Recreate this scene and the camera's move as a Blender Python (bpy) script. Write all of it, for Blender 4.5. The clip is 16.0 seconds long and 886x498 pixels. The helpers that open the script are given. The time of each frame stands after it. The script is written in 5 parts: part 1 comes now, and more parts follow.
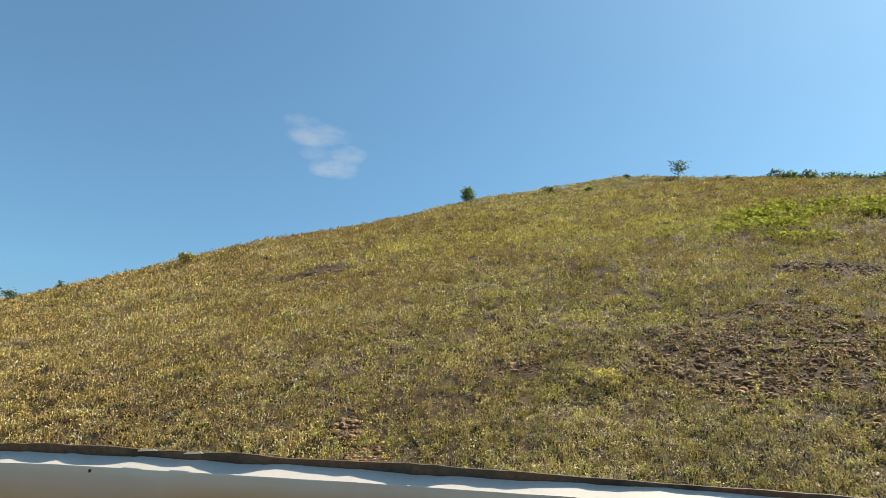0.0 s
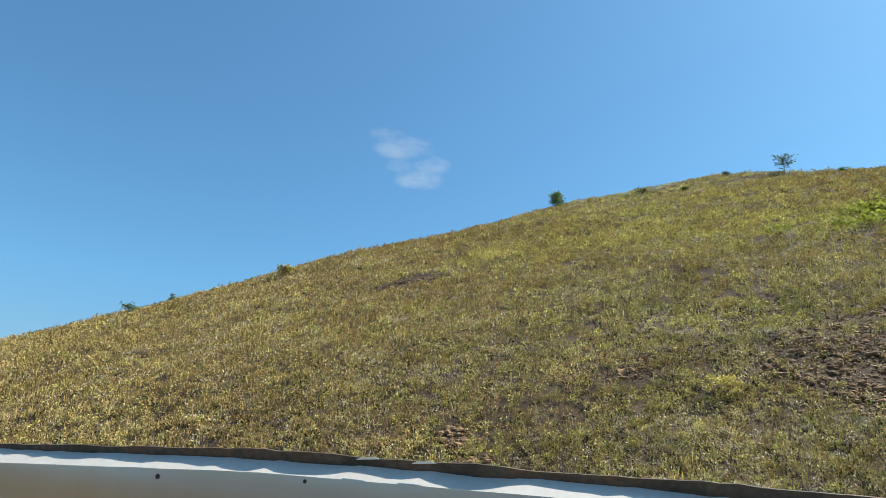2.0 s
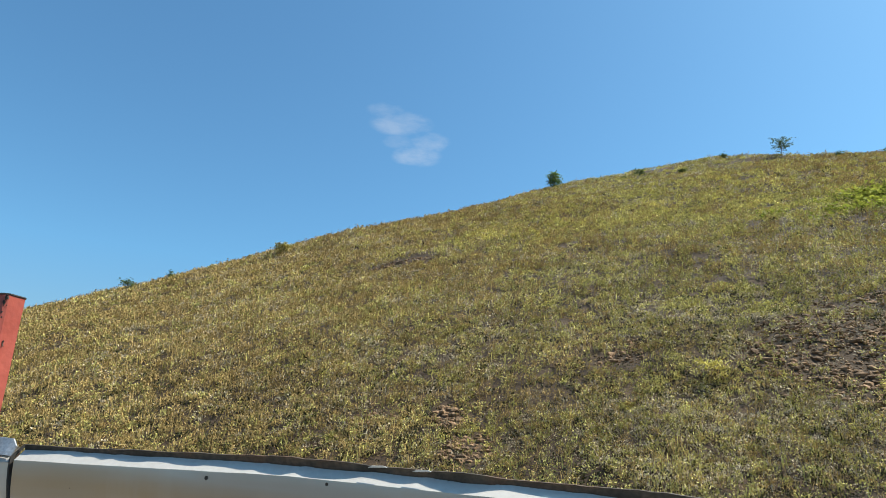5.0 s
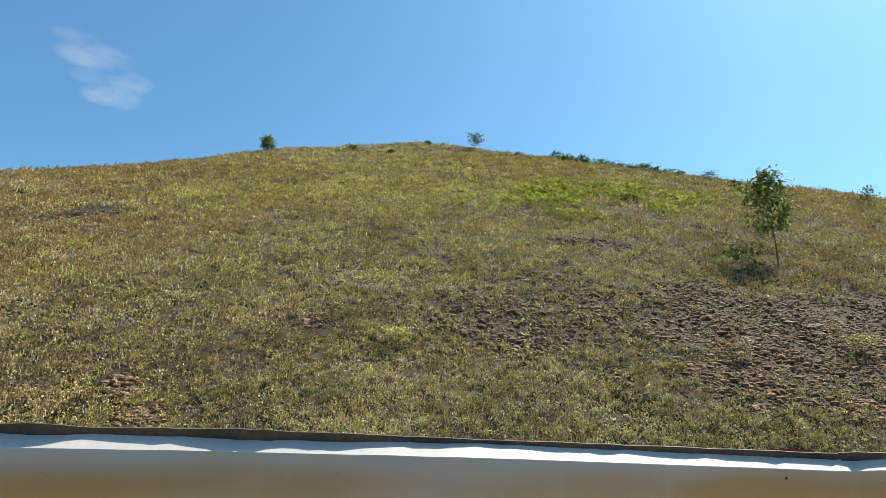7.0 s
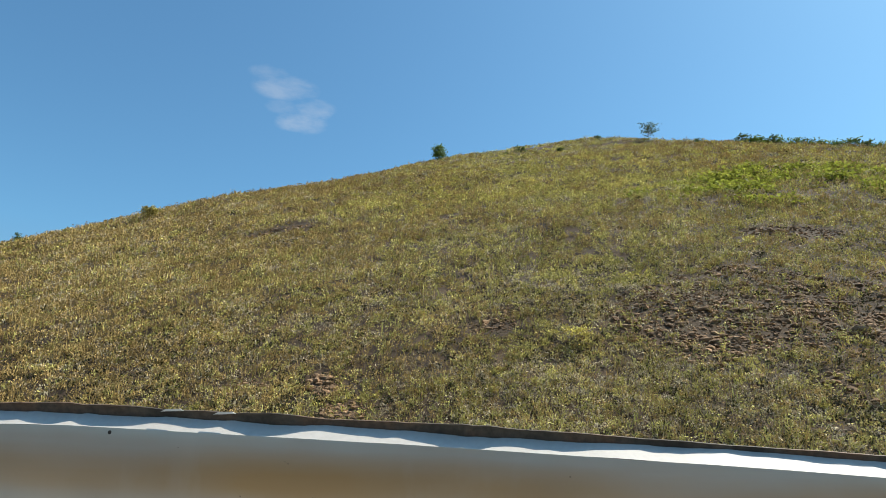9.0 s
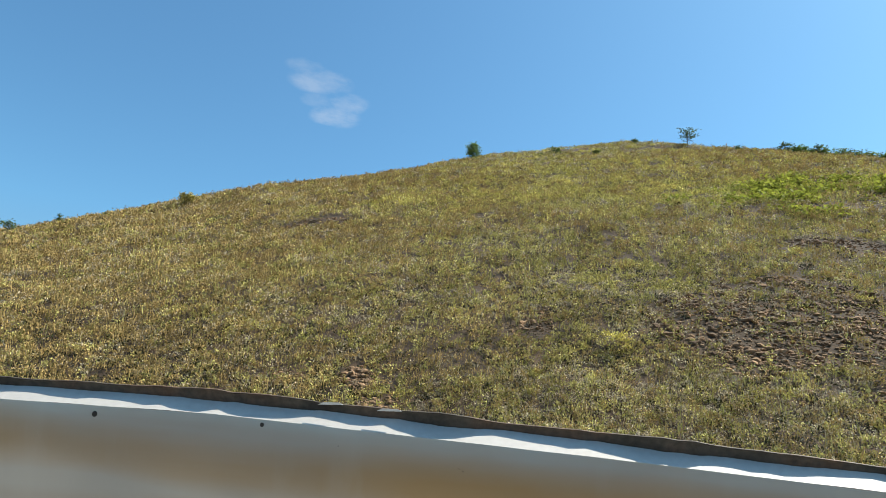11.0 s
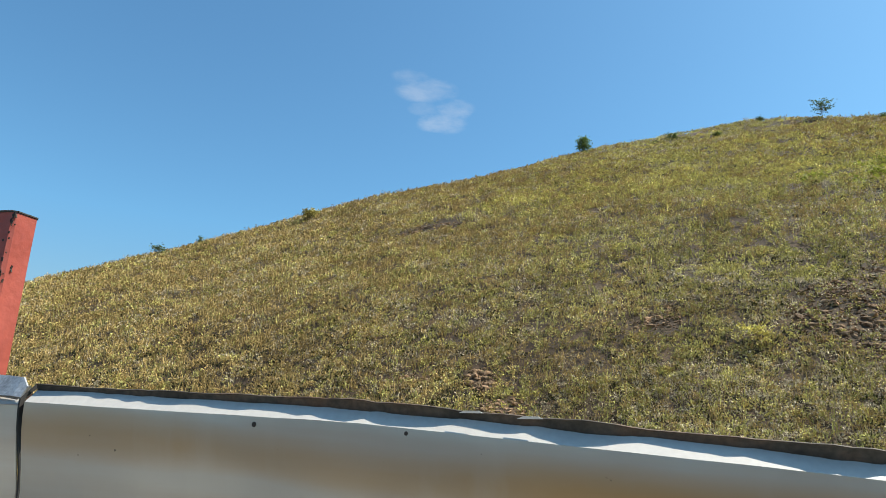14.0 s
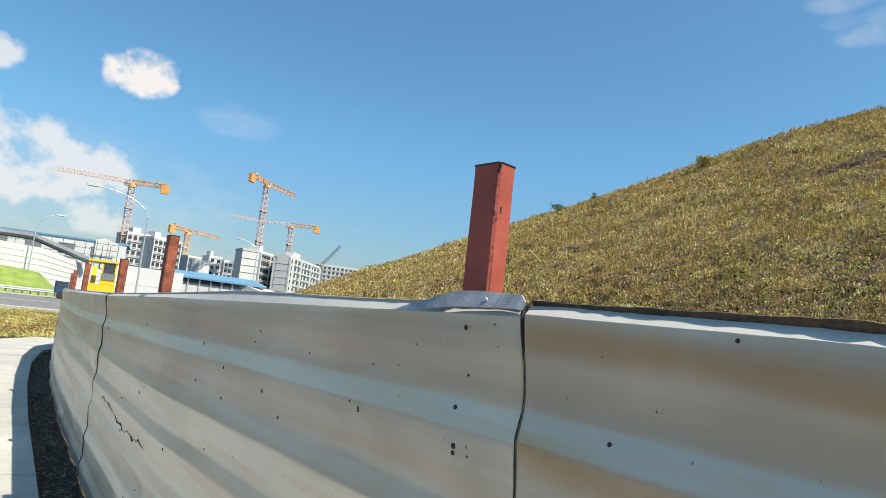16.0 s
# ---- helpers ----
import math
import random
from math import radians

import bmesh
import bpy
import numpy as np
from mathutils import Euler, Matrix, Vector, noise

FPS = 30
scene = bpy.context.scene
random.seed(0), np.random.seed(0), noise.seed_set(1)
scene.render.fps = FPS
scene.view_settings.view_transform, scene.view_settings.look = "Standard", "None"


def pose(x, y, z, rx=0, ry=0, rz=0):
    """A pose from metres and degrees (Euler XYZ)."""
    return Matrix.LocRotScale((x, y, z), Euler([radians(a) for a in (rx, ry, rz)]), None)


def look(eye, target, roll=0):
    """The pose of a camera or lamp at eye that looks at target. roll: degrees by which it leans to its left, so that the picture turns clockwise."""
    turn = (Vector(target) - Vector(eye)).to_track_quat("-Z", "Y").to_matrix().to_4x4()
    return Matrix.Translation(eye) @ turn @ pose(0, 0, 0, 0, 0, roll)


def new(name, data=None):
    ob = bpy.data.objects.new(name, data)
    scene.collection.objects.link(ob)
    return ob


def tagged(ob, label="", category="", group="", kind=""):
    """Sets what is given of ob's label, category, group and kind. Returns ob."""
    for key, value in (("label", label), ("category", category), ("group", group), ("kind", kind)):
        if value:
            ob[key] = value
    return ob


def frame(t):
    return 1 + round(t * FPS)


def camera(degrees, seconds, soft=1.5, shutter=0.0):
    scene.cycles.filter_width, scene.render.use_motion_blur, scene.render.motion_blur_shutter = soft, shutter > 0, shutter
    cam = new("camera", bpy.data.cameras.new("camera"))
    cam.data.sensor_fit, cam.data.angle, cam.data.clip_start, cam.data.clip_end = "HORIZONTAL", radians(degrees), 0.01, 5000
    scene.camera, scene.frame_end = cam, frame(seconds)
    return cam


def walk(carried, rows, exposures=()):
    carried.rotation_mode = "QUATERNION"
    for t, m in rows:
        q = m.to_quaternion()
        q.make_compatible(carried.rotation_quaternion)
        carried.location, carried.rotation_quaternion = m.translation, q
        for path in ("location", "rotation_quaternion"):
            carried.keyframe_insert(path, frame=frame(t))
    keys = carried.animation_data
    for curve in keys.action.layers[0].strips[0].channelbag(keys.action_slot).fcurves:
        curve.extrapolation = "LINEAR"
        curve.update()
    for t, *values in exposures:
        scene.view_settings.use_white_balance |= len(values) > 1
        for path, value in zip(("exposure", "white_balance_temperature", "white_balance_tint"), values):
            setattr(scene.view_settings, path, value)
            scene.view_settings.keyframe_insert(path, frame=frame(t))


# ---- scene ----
# ---- camera ----
cam = camera(70.16, 16.0, soft=0.6)
# seconds, place, turn to the left, tilt up, lean
ROWS = [
    (0, 0.055, 0.033, 1.578, 5.37, 18.21, 0.17),
    (0.5, 0.039, 0.060, 1.599, 0.25, 18.51, -1.45),
    (1, -0.037, 0.094, 1.594, -1.44, 18.97, -2.53),
    (1.5, -0.137, 0.137, 1.601, 0.17, 18.30, -2.02),
    (2, -0.210, 0.190, 1.581, 13.58, 18.84, 1.25),
    (2.5, -0.190, 0.112, 1.597, 25.89, 19.02, 4.22),
    (3, -0.247, 0.134, 1.590, 30.90, 17.68, 4.80),
    (3.2, -0.243, 0.148, 1.603, 27.01, 17.86, 4.56),
    (5.3, -0.137, -0.085, 1.634, 9.00, 15.83, 1.34),
    (5.5, -0.121, -0.108, 1.621, 5.05, 14.01, 0.92),
    (6, -0.062, -0.074, 1.615, -1.91, 13.10, -0.48),
    (6.5, -0.001, -0.130, 1.612, -9.50, 13.27, -0.72),
    (7, -0.017, 0.022, 1.592, -13.64, 14.16, -1.10),
    (7.5, -0.031, 0.036, 1.590, -13.37, 14.75, -0.93),
    (8, 0.006, 0.003, 1.596, -12.32, 14.95, -1.84),
    (8.5, -0.009, 0.044, 1.592, -9.87, 14.58, -1.36),
    (9, -0.079, 0.104, 1.586, 2.36, 14.44, 0.20),
    (9.2, -0.121, 0.109, 1.588, 3.78, 14.37, 1.82),
    (11.3, -0.309, 0.217, 1.588, 4.80, 14.15, 3.35),
    (11.5, -0.300, 0.224, 1.578, 4.36, 13.58, 3.27),
    (12, -0.286, 0.241, 1.580, 4.05, 12.95, 2.49),
    (12.5, -0.340, 0.250, 1.589, 8.20, 12.46, 3.11),
    (13, -0.406, 0.216, 1.595, 16.93, 12.60, 2.51),
    (13.5, -0.388, 0.205, 1.594, 21.00, 12.80, 2.79),
    (14, -0.328, 0.200, 1.595, 15.50, 13.81, 2.40),
    (14.5, -0.355, 0.164, 1.589, 27.20, 13.05, 2.07),
    (15, -0.396, 0.119, 1.582, 40.04, 11.58, 3.04),
    (15.5, -0.425, 0.093, 1.566, 49.26, 9.80, 3.92),
    (16, -0.403, 0.100, 1.529, 50.08, 6.97, 6.37),
]
walk(cam, [(t, pose(x, y, z, 90 + tilt, 0, turn) @ pose(0, 0, 0, 0, 0, lean)) for t, x, y, z, turn, tilt, lean in ROWS],
     [(0.0, 0.77, 7300, 12), (0.5, 0.76, 7100, 11), (1.0, 0.75, 6800, 10), (2.5, 0.72, 6250, 8), (3.2, 0.72, 6250, 8), (5.5, 0.72, 6400, 9), (7.0, 0.70, 6450, 9), (8.0, 0.57, 6500, 9),
      (8.5, 0.55, 6500, 9), (9.0, 0.60, 6500, 9), (9.2, 0.63, 6500, 9), (11.3, 0.75, 6450, 9), (14.5, 0.74, 6450, 9), (16.0, 0.67, 6600, 10)])

# ---- sky and sun ----
SUN_AZ, SUN_EL = radians(71), radians(54.5)          # from +y towards +x
SUN_DIR = Vector((math.sin(SUN_AZ) * math.cos(SUN_EL), math.cos(SUN_AZ) * math.cos(SUN_EL), math.sin(SUN_EL)))


def direction(az, el):
    az, el = radians(az), radians(el)
    return Vector((math.sin(az) * math.cos(el), math.cos(az) * math.cos(el), math.sin(el)))


world = bpy.data.worlds.new("sky")
scene.world = world
world.use_nodes = True
wt = world.node_tree
wt.nodes.clear()


def wnode(kind, **inputs):
    n = wt.nodes.new(kind)
    for key, value in inputs.items():
        n.inputs[key].default_value = value
    return n


sky = wt.nodes.new("ShaderNodeTexSky")
sky.sky_type = "NISHITA"
sky.sun_disc = False
sky.sun_elevation = SUN_EL
sky.sun_rotation = SUN_AZ
sky.air_density, sky.dust_density, sky.ozone_density, sky.altitude = 1.0, 1.3, 2.6, 20
SKY = 0.102
background = wnode("ShaderNodeBackground", Strength=SKY)
hue = wt.nodes.new("ShaderNodeMix")
hue.data_type, hue.blend_type = "RGBA", "MULTIPLY"
hue.inputs[0].default_value = 1.0
wt.links.new(hue.inputs[6], sky.outputs["Color"])
# greyer air towards the horizon
air = wt.nodes.new("ShaderNodeTexCoord")
upward = wt.nodes.new("ShaderNodeSeparateXYZ")
wt.links.new(upward.inputs[0], air.outputs["Generated"])
clear = wnode("ShaderNodeMapRange", **{"From Min": 0.02, "From Max": 0.25})
wt.links.new(clear.inputs["Value"], upward.outputs["Z"])
haze = wt.nodes.new("ShaderNodeMix")
haze.data_type = "RGBA"
haze.inputs[6].default_value, haze.inputs[7].default_value = (0.64, 0.66, 0.66, 1), (0.63, 1.0, 1.07, 1)
wt.links.new(haze.inputs[0], clear.outputs["Result"])
wt.links.new(hue.inputs[7], haze.outputs[2])
wt.links.new(background.inputs["Color"], hue.outputs[2])
coords = wt.nodes.new("ShaderNodeTexCoord")
drawn_out = wt.nodes.new("ShaderNodeMapping")
drawn_out.inputs["Scale"].default_value = (0.75, 0.75, 1.9)
drawn_out.inputs["Rotation"].default_value = (0.0, radians(12), 0.0)
wt.links.new(drawn_out.inputs["Vector"], coords.outputs["Generated"])
fluff = wnode("ShaderNodeTexNoise", Scale=26.0, Detail=10.0, Roughness=0.6)
wt.links.new(fluff.inputs["Vector"], drawn_out.outputs["Vector"])
lumpy = wnode("ShaderNodeTexNoise", Scale=20.0, Detail=11.0, Roughness=0.55)
wt.links.new(lumpy.inputs["Vector"], coords.outputs["Generated"])
# fair-weather clouds, the dense ones heaped, the thin ones drawn out: azimuth, elevation, half width, half height (degrees), density
CLOUDS = [(-19.4, 28.9, 1.5, 0.6, 0.14), (-17.8, 27.8, 2.4, 1.0, 0.20), (-15.0, 26.3, 1.7, 0.8, 0.20), (-16.2, 25.1, 2.0, 0.9, 0.24), (-17.9, 26.2, 1.4, 0.6, 0.12), (-77.6, 17.4, 2.9, 1.7, 0.95), (-89, 9.0, 11, 3.6, 0.72), (-84, 5.0, 17, 7.0, 0.16),
          (-81.5, 9.4, 5.0, 2.2, 0.72), (-69.5, 15.3, 3.0, 1.4, 0.16), (-79.0, 5.6, 2.4, 1.6, 0.6), (-88.0, 16.5, 2.2, 1.3, 0.7), (-80.0, 26.0, 1.2, 0.6, 0.45)]
total = None
for az, el, wide, high, density in CLOUDS:
    axis = direction(az, el)
    across = Vector((math.cos(radians(az)), -math.sin(radians(az)), 0))
    above = across.cross(axis) * (1 if across.cross(axis).z > 0 else -1)
    terms = []
    for vec, size in ((across, wide), (above, high)):
        dot = wt.nodes.new("ShaderNodeVectorMath")
        dot.operation = "DOT_PRODUCT"
        dot.inputs[1].default_value = vec
        wt.links.new(dot.inputs[0], coords.outputs["Generated"])
        off = wnode("ShaderNodeMath")
        off.operation = "SUBTRACT"
        off.inputs[1].default_value = vec.dot(axis)
        wt.links.new(off.inputs[0], dot.outputs["Value"])
        scaled = wnode("ShaderNodeMath")
        scaled.operation = "DIVIDE"
        scaled.inputs[1].default_value = math.sin(radians(size))
        wt.links.new(scaled.inputs[0], off.outputs[0])
        square = wnode("ShaderNodeMath")
        square.operation = "MULTIPLY"
        wt.links.new(square.inputs[0], scaled.outputs[0])
        wt.links.new(square.inputs[1], scaled.outputs[0])
        terms.append(square)
    add = wnode("ShaderNodeMath")
    add.operation = "ADD"
    wt.links.new(add.inputs[0], terms[0].outputs[0])
    wt.links.new(add.inputs[1], terms[1].outputs[0])
    ramp = wnode("ShaderNodeMapRange", **{"From Min": 1.6, "From Max": 0.0, "To Min": 0.0, "To Max": 4.2 if density > 0.4 else 2.5})
    wt.links.new(ramp.inputs["Value"], add.outputs[0])
    # the fluff eats into the edge
    eaten = wnode("ShaderNodeMath")
    eaten.operation = "MULTIPLY_ADD"
    heaped = density > 0.4
    eaten.inputs[1].default_value = 16.0 if heaped else 9.0
    wt.links.new(eaten.inputs[0], (lumpy if heaped else fluff).outputs["Fac"])
    wt.links.new(eaten.inputs[2], ramp.outputs["Result"])
    edge = wnode("ShaderNodeMapRange", **{"From Min": 9.0 if heaped else 4.3, "From Max": 11.6 if heaped else 8.0, "To Min": 0.0, "To Max": density})
    wt.links.new(edge.inputs["Value"], eaten.outputs[0])
    keep = wnode("ShaderNodeMath")
    keep.operation = "MULTIPLY"
    wt.links.new(keep.inputs[0], edge.outputs["Result"])
    inside = wnode("ShaderNodeMapRange", **{"From Min": 1.6, "From Max": 0.9, "To Min": 0.0, "To Max": 1.0})
    wt.links.new(inside.inputs["Value"], add.outputs[0])
    wt.links.new(keep.inputs[1], inside.outputs["Result"])
    if total is None:
        total = keep
    else:
        most = wnode("ShaderNodeMath")
        most.operation = "MAXIMUM"
        wt.links.new(most.inputs[0], total.outputs[0])
        wt.links.new(most.inputs[1], keep.outputs[0])
        total = most
cloud = wnode("ShaderNodeBackground", Color=(1.0, 0.97, 0.94, 1), Strength=0.60)
mixed = wt.nodes.new("ShaderNodeMixShader")
wt.links.new(mixed.inputs[0], total.outputs[0])
wt.links.new(mixed.inputs[1], background.outputs[0])
wt.links.new(mixed.inputs[2], cloud.outputs[0])
out = wt.nodes.new("ShaderNodeOutputWorld")
wt.links.new(out.inputs["Surface"], mixed.outputs[0])

sun = new("sun", bpy.data.lights.new("sun", "SUN"))
sun.data.energy, sun.data.angle, sun.data.color = 5.0, radians(0.53), (1.0, 0.93, 0.80)
sun.matrix_world = look(SUN_DIR * 200, (0, 0, 0))


# ---- materials ----
def material(name, stops, scale=4.0, detail=6.0, rough=0.8, metal=0.0, bump=0.0, bump_scale=None, fine=0.25, random_by="", spread=0.25, stretch=(1, 1, 1), spec=0.5):
    """Noise through a colour ramp, a finer noise over it, and a random shade for each object or island."""
    m = bpy.data.materials.new(name)
    m.use_nodes = True
    t = m.node_tree
    b = t.nodes["Principled BSDF"]
    b.inputs["Roughness"].default_value, b.inputs["Metallic"].default_value = rough, metal
    b.inputs["Specular IOR Level"].default_value = spec
    co = t.nodes.new("ShaderNodeTexCoord")
    mp = t.nodes.new("ShaderNodeMapping")
    mp.inputs["Scale"].default_value = stretch
    t.links.new(mp.inputs["Vector"], co.outputs["Object"])
    big = t.nodes.new("ShaderNodeTexNoise")
    big.inputs["Scale"].default_value, big.inputs["Detail"].default_value = scale, detail
    t.links.new(big.inputs["Vector"], mp.outputs["Vector"])
    ramp = t.nodes.new("ShaderNodeValToRGB")
    ramp.color_ramp.elements[0].position, ramp.color_ramp.elements[1].position = stops[0][0], stops[-1][0]
    for place, colour in stops[1:-1]:
        ramp.color_ramp.elements.new(place)
    for e, (place, colour) in zip(ramp.color_ramp.elements, stops):
        e.color = (*colour, 1)
    t.links.new(ramp.inputs["Fac"], big.outputs["Fac"])
    small = t.nodes.new("ShaderNodeTexNoise")
    small.inputs["Scale"].default_value, small.inputs["Detail"].default_value = scale * 11, 4
    t.links.new(small.inputs["Vector"], mp.outputs["Vector"])
    shade = t.nodes.new("ShaderNodeMapRange")
    shade.inputs["From Min"].default_value, shade.inputs["From Max"].default_value = 0.25, 0.75
    shade.inputs["To Min"].default_value, shade.inputs["To Max"].default_value = 1 - fine, 1 + fine
    t.links.new(shade.inputs["Value"], small.outputs["Fac"])
    value = shade.outputs["Result"]
    if random_by:
        if random_by == "island":
            source = t.nodes.new("ShaderNodeNewGeometry").outputs["Random Per Island"]
        else:
            source = t.nodes.new("ShaderNodeObjectInfo").outputs["Random"]
        vary = t.nodes.new("ShaderNodeMapRange")
        vary.inputs["To Min"].default_value, vary.inputs["To Max"].default_value = 1 - spread, 1 + spread
        t.links.new(vary.inputs["Value"], source)
        times = t.nodes.new("ShaderNodeMath")
        times.operation = "MULTIPLY"
        t.links.new(times.inputs[0], value)
        t.links.new(times.inputs[1], vary.outputs["Result"])
        value = times.outputs[0]
    mul = t.nodes.new("ShaderNodeVectorMath")
    mul.operation = "SCALE"
    t.links.new(mul.inputs[0], ramp.outputs["Color"])
    t.links.new(mul.inputs["Scale"], value)
    t.links.new(b.inputs["Base Color"], mul.outputs["Vector"])
    if bump:
        tex = t.nodes.new("ShaderNodeTexNoise")
        tex.inputs["Scale"].default_value, tex.inputs["Detail"].default_value = bump_scale or scale * 6, 5
        t.links.new(tex.inputs["Vector"], co.outputs["Object"])
        bp = t.nodes.new("ShaderNodeBump")
        bp.inputs["Strength"].default_value, bp.inputs["Distance"].default_value = bump, 0.02
        t.links.new(bp.inputs["Height"], tex.outputs["Fac"])
        t.links.new(b.inputs["Normal"], bp.outputs["Normal"])
    return m


def plain(name, colour, rough=0.6, metal=0.0, scale=3.0, vary=0.12, **more):
    r, g, b = colour
    lo, hi = 1 - vary, 1 + vary
    return material(name, [(0.3, (r * lo, g * lo, b * lo)), (0.7, (r * hi, g * hi, b * hi))], scale, rough=rough, metal=metal, fine=vary, **more)


def leafy(m, amount=0.15):
    """Lets some light through the leaves."""
    t = m.node_tree
    b = t.nodes["Principled BSDF"]
    thin = t.nodes.new("ShaderNodeBsdfTranslucent")
    t.links.new(thin.inputs["Color"], b.inputs["Base Color"].links[0].from_socket)
    mix = t.nodes.new("ShaderNodeMixShader")
    mix.inputs[0].default_value = amount
    t.links.new(mix.inputs[1], b.outputs[0])
    t.links.new(mix.inputs[2], thin.outputs[0])
    t.links.new(t.nodes["Material Output"].inputs["Surface"], mix.outputs[0])
    return m


# darker than the bare clods, so that gaps between weeds read as shaded
SOIL = material("soil", [(0.25, (0.024, 0.013, 0.005)), (0.5, (0.043, 0.024, 0.009)), (0.75, (0.071, 0.042, 0.019))], 0.9, 10, 0.95, bump=1.0, bump_scale=14, fine=0.5)
CLOD = material("clod", [(0.3, (0.085, 0.047, 0.020)), (0.7, (0.30, 0.185, 0.10))], 6, 6, 0.95, bump=0.6, bump_scale=40, random_by="island", spread=0.4)
STONE = material("stone", [(0.3, (0.17, 0.115, 0.07)), (0.7, (0.29, 0.21, 0.14))], 9, 6, 0.9, bump=0.5, bump_scale=50, random_by="object")
OLIVE = leafy(material("olive_weed", [(0.3, (0.316, 0.284, 0.088)), (0.7, (0.542, 0.488, 0.175))], 0.6, 5, 0.75, fine=0.5, random_by="island", spread=0.5, spec=0.06))
BROWN = leafy(material("dry_weed", [(0.3, (0.292, 0.207, 0.080)), (0.7, (0.459, 0.337, 0.137))], 0.6, 5, 0.8, fine=0.4, random_by="island", spread=0.3, spec=0.06))
PALE = leafy(material("pale_weed", [(0.3, (0.382, 0.323, 0.212)), (0.7, (0.615, 0.530, 0.366))], 0.6, 5, 0.8, fine=0.45, random_by="island", spread=0.45, spec=0.06))
# near-black leaf colour stands in for the shaded gaps between tufts
GAP_SHADE = leafy(material("gap_shade_weed", [(0.3, (0.018, 0.022, 0.010)), (0.7, (0.06, 0.064, 0.026))], 0.5, 5, 0.75, fine=0.2, random_by="island", spread=0.5, spec=0.06))
YELLOW = leafy(material("yellow_grass", [(0.3, (0.468, 0.420, 0.106)), (0.7, (0.681, 0.601, 0.176))], 0.6, 5, 0.75, fine=0.45, random_by="island", spread=0.4, spec=0.2))
CREEPER = leafy(material("creeper_leaf", [(0.3, (0.17, 0.195, 0.03)), (0.7, (0.32, 0.34, 0.06))], 1.2, 4, 0.7, fine=0.2, random_by="island", spread=0.6, spec=0.15), 0.4)
LEAF = leafy(material("sapling_leaf", [(0.3, (0.09, 0.15, 0.03)), (0.7, (0.19, 0.27, 0.06))], 3, 4, 0.55, fine=0.2, random_by="island", spread=0.6, spec=0.2), 0.35)
BUSH = leafy(material("bush_leaf", [(0.3, (0.07, 0.115, 0.03)), (0.7, (0.15, 0.20, 0.055))], 2, 4, 0.6, fine=0.2, random_by="island", spread=0.5), 0.3)
BARK = material("bark", [(0.3, (0.11, 0.085, 0.06)), (0.7, (0.22, 0.18, 0.13))], 12, 5, 0.9, bump=0.4)
ASPHALT = material("asphalt", [(0.3, (0.13, 0.126, 0.122)), (0.7, (0.18, 0.175, 0.17))], 0.7, 8, 0.9, bump=0.3, bump_scale=60)
CONCRETE = material("concrete", [(0.3, (0.34, 0.327, 0.298)), (0.7, (0.44, 0.427, 0.392))], 1.4, 8, 0.9, bump=0.15, bump_scale=60, fine=0.08, random_by="object", spread=0.07)
RED = material("red_oxide_paint", [(0.3, (0.27, 0.050, 0.032)), (0.7, (0.36, 0.076, 0.050))], 7, 6, 0.55, fine=0.1, bump=0.1, bump_scale=60)
RUST = material("rust", [(0.3, (0.09, 0.035, 0.02)), (0.55, (0.26, 0.075, 0.04)), (0.75, (0.33, 0.10, 0.06))], 14, 8, 0.85, fine=0.3, bump=0.3)
DARK = plain("dark_hole", (0.02, 0.018, 0.016), 0.8)
SCREW = plain("rusty_screw", (0.05, 0.038, 0.03), 0.8, 0.3, 60)
CLIP = plain("galvanised_clip", (0.36, 0.365, 0.37), 0.5, 0.6, 20, 0.3)
WHITE = plain("white_paint", (0.57, 0.57, 0.55), 0.6, 0.0, 0.3, 0.04)
OFFWHITE = plain("pale_concrete", (0.54, 0.54, 0.52), 0.8, 0.0, 0.15, 0.05)
GREYWALL = plain("grey_concrete", (0.45, 0.45, 0.445), 0.8, 0.0, 0.2, 0.06)
WINDOW = plain("window_dark", (0.05, 0.055, 0.065), 0.15, 0.0, 0.5, 0.3)
BLUEROOF = plain("blue_roof_sheet", (0.13, 0.27, 0.40), 0.5, 0.2, 0.5, 0.08)
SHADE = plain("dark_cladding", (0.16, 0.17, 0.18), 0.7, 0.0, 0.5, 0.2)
ORANGE = plain("orange_paint", (0.66, 0.31, 0.09), 0.5, 0.0, 0.4, 0.15)
TOWERRED = plain("faded_red_paint", (0.52, 0.33, 0.27), 0.6, 0.0, 0.4, 0.2)
PALEJIB = plain("faded_pink_paint", (0.62, 0.42, 0.34), 0.6, 0.0, 0.4, 0.15)
MACHINE = plain("yellow_paint", (0.78, 0.48, 0.02), 0.45, 0.0, 1.0, 0.1)
STEEL = plain("galvanised_steel", (0.52, 0.54, 0.56), 0.45, 0.6, 2.0, 0.12)
TRUCK = plain("blue_truck_paint", (0.022, 0.055, 0.13), 0.4, 0.0, 1.0, 0.1)
TYRE = plain("rubber", (0.03, 0.03, 0.03), 0.9)


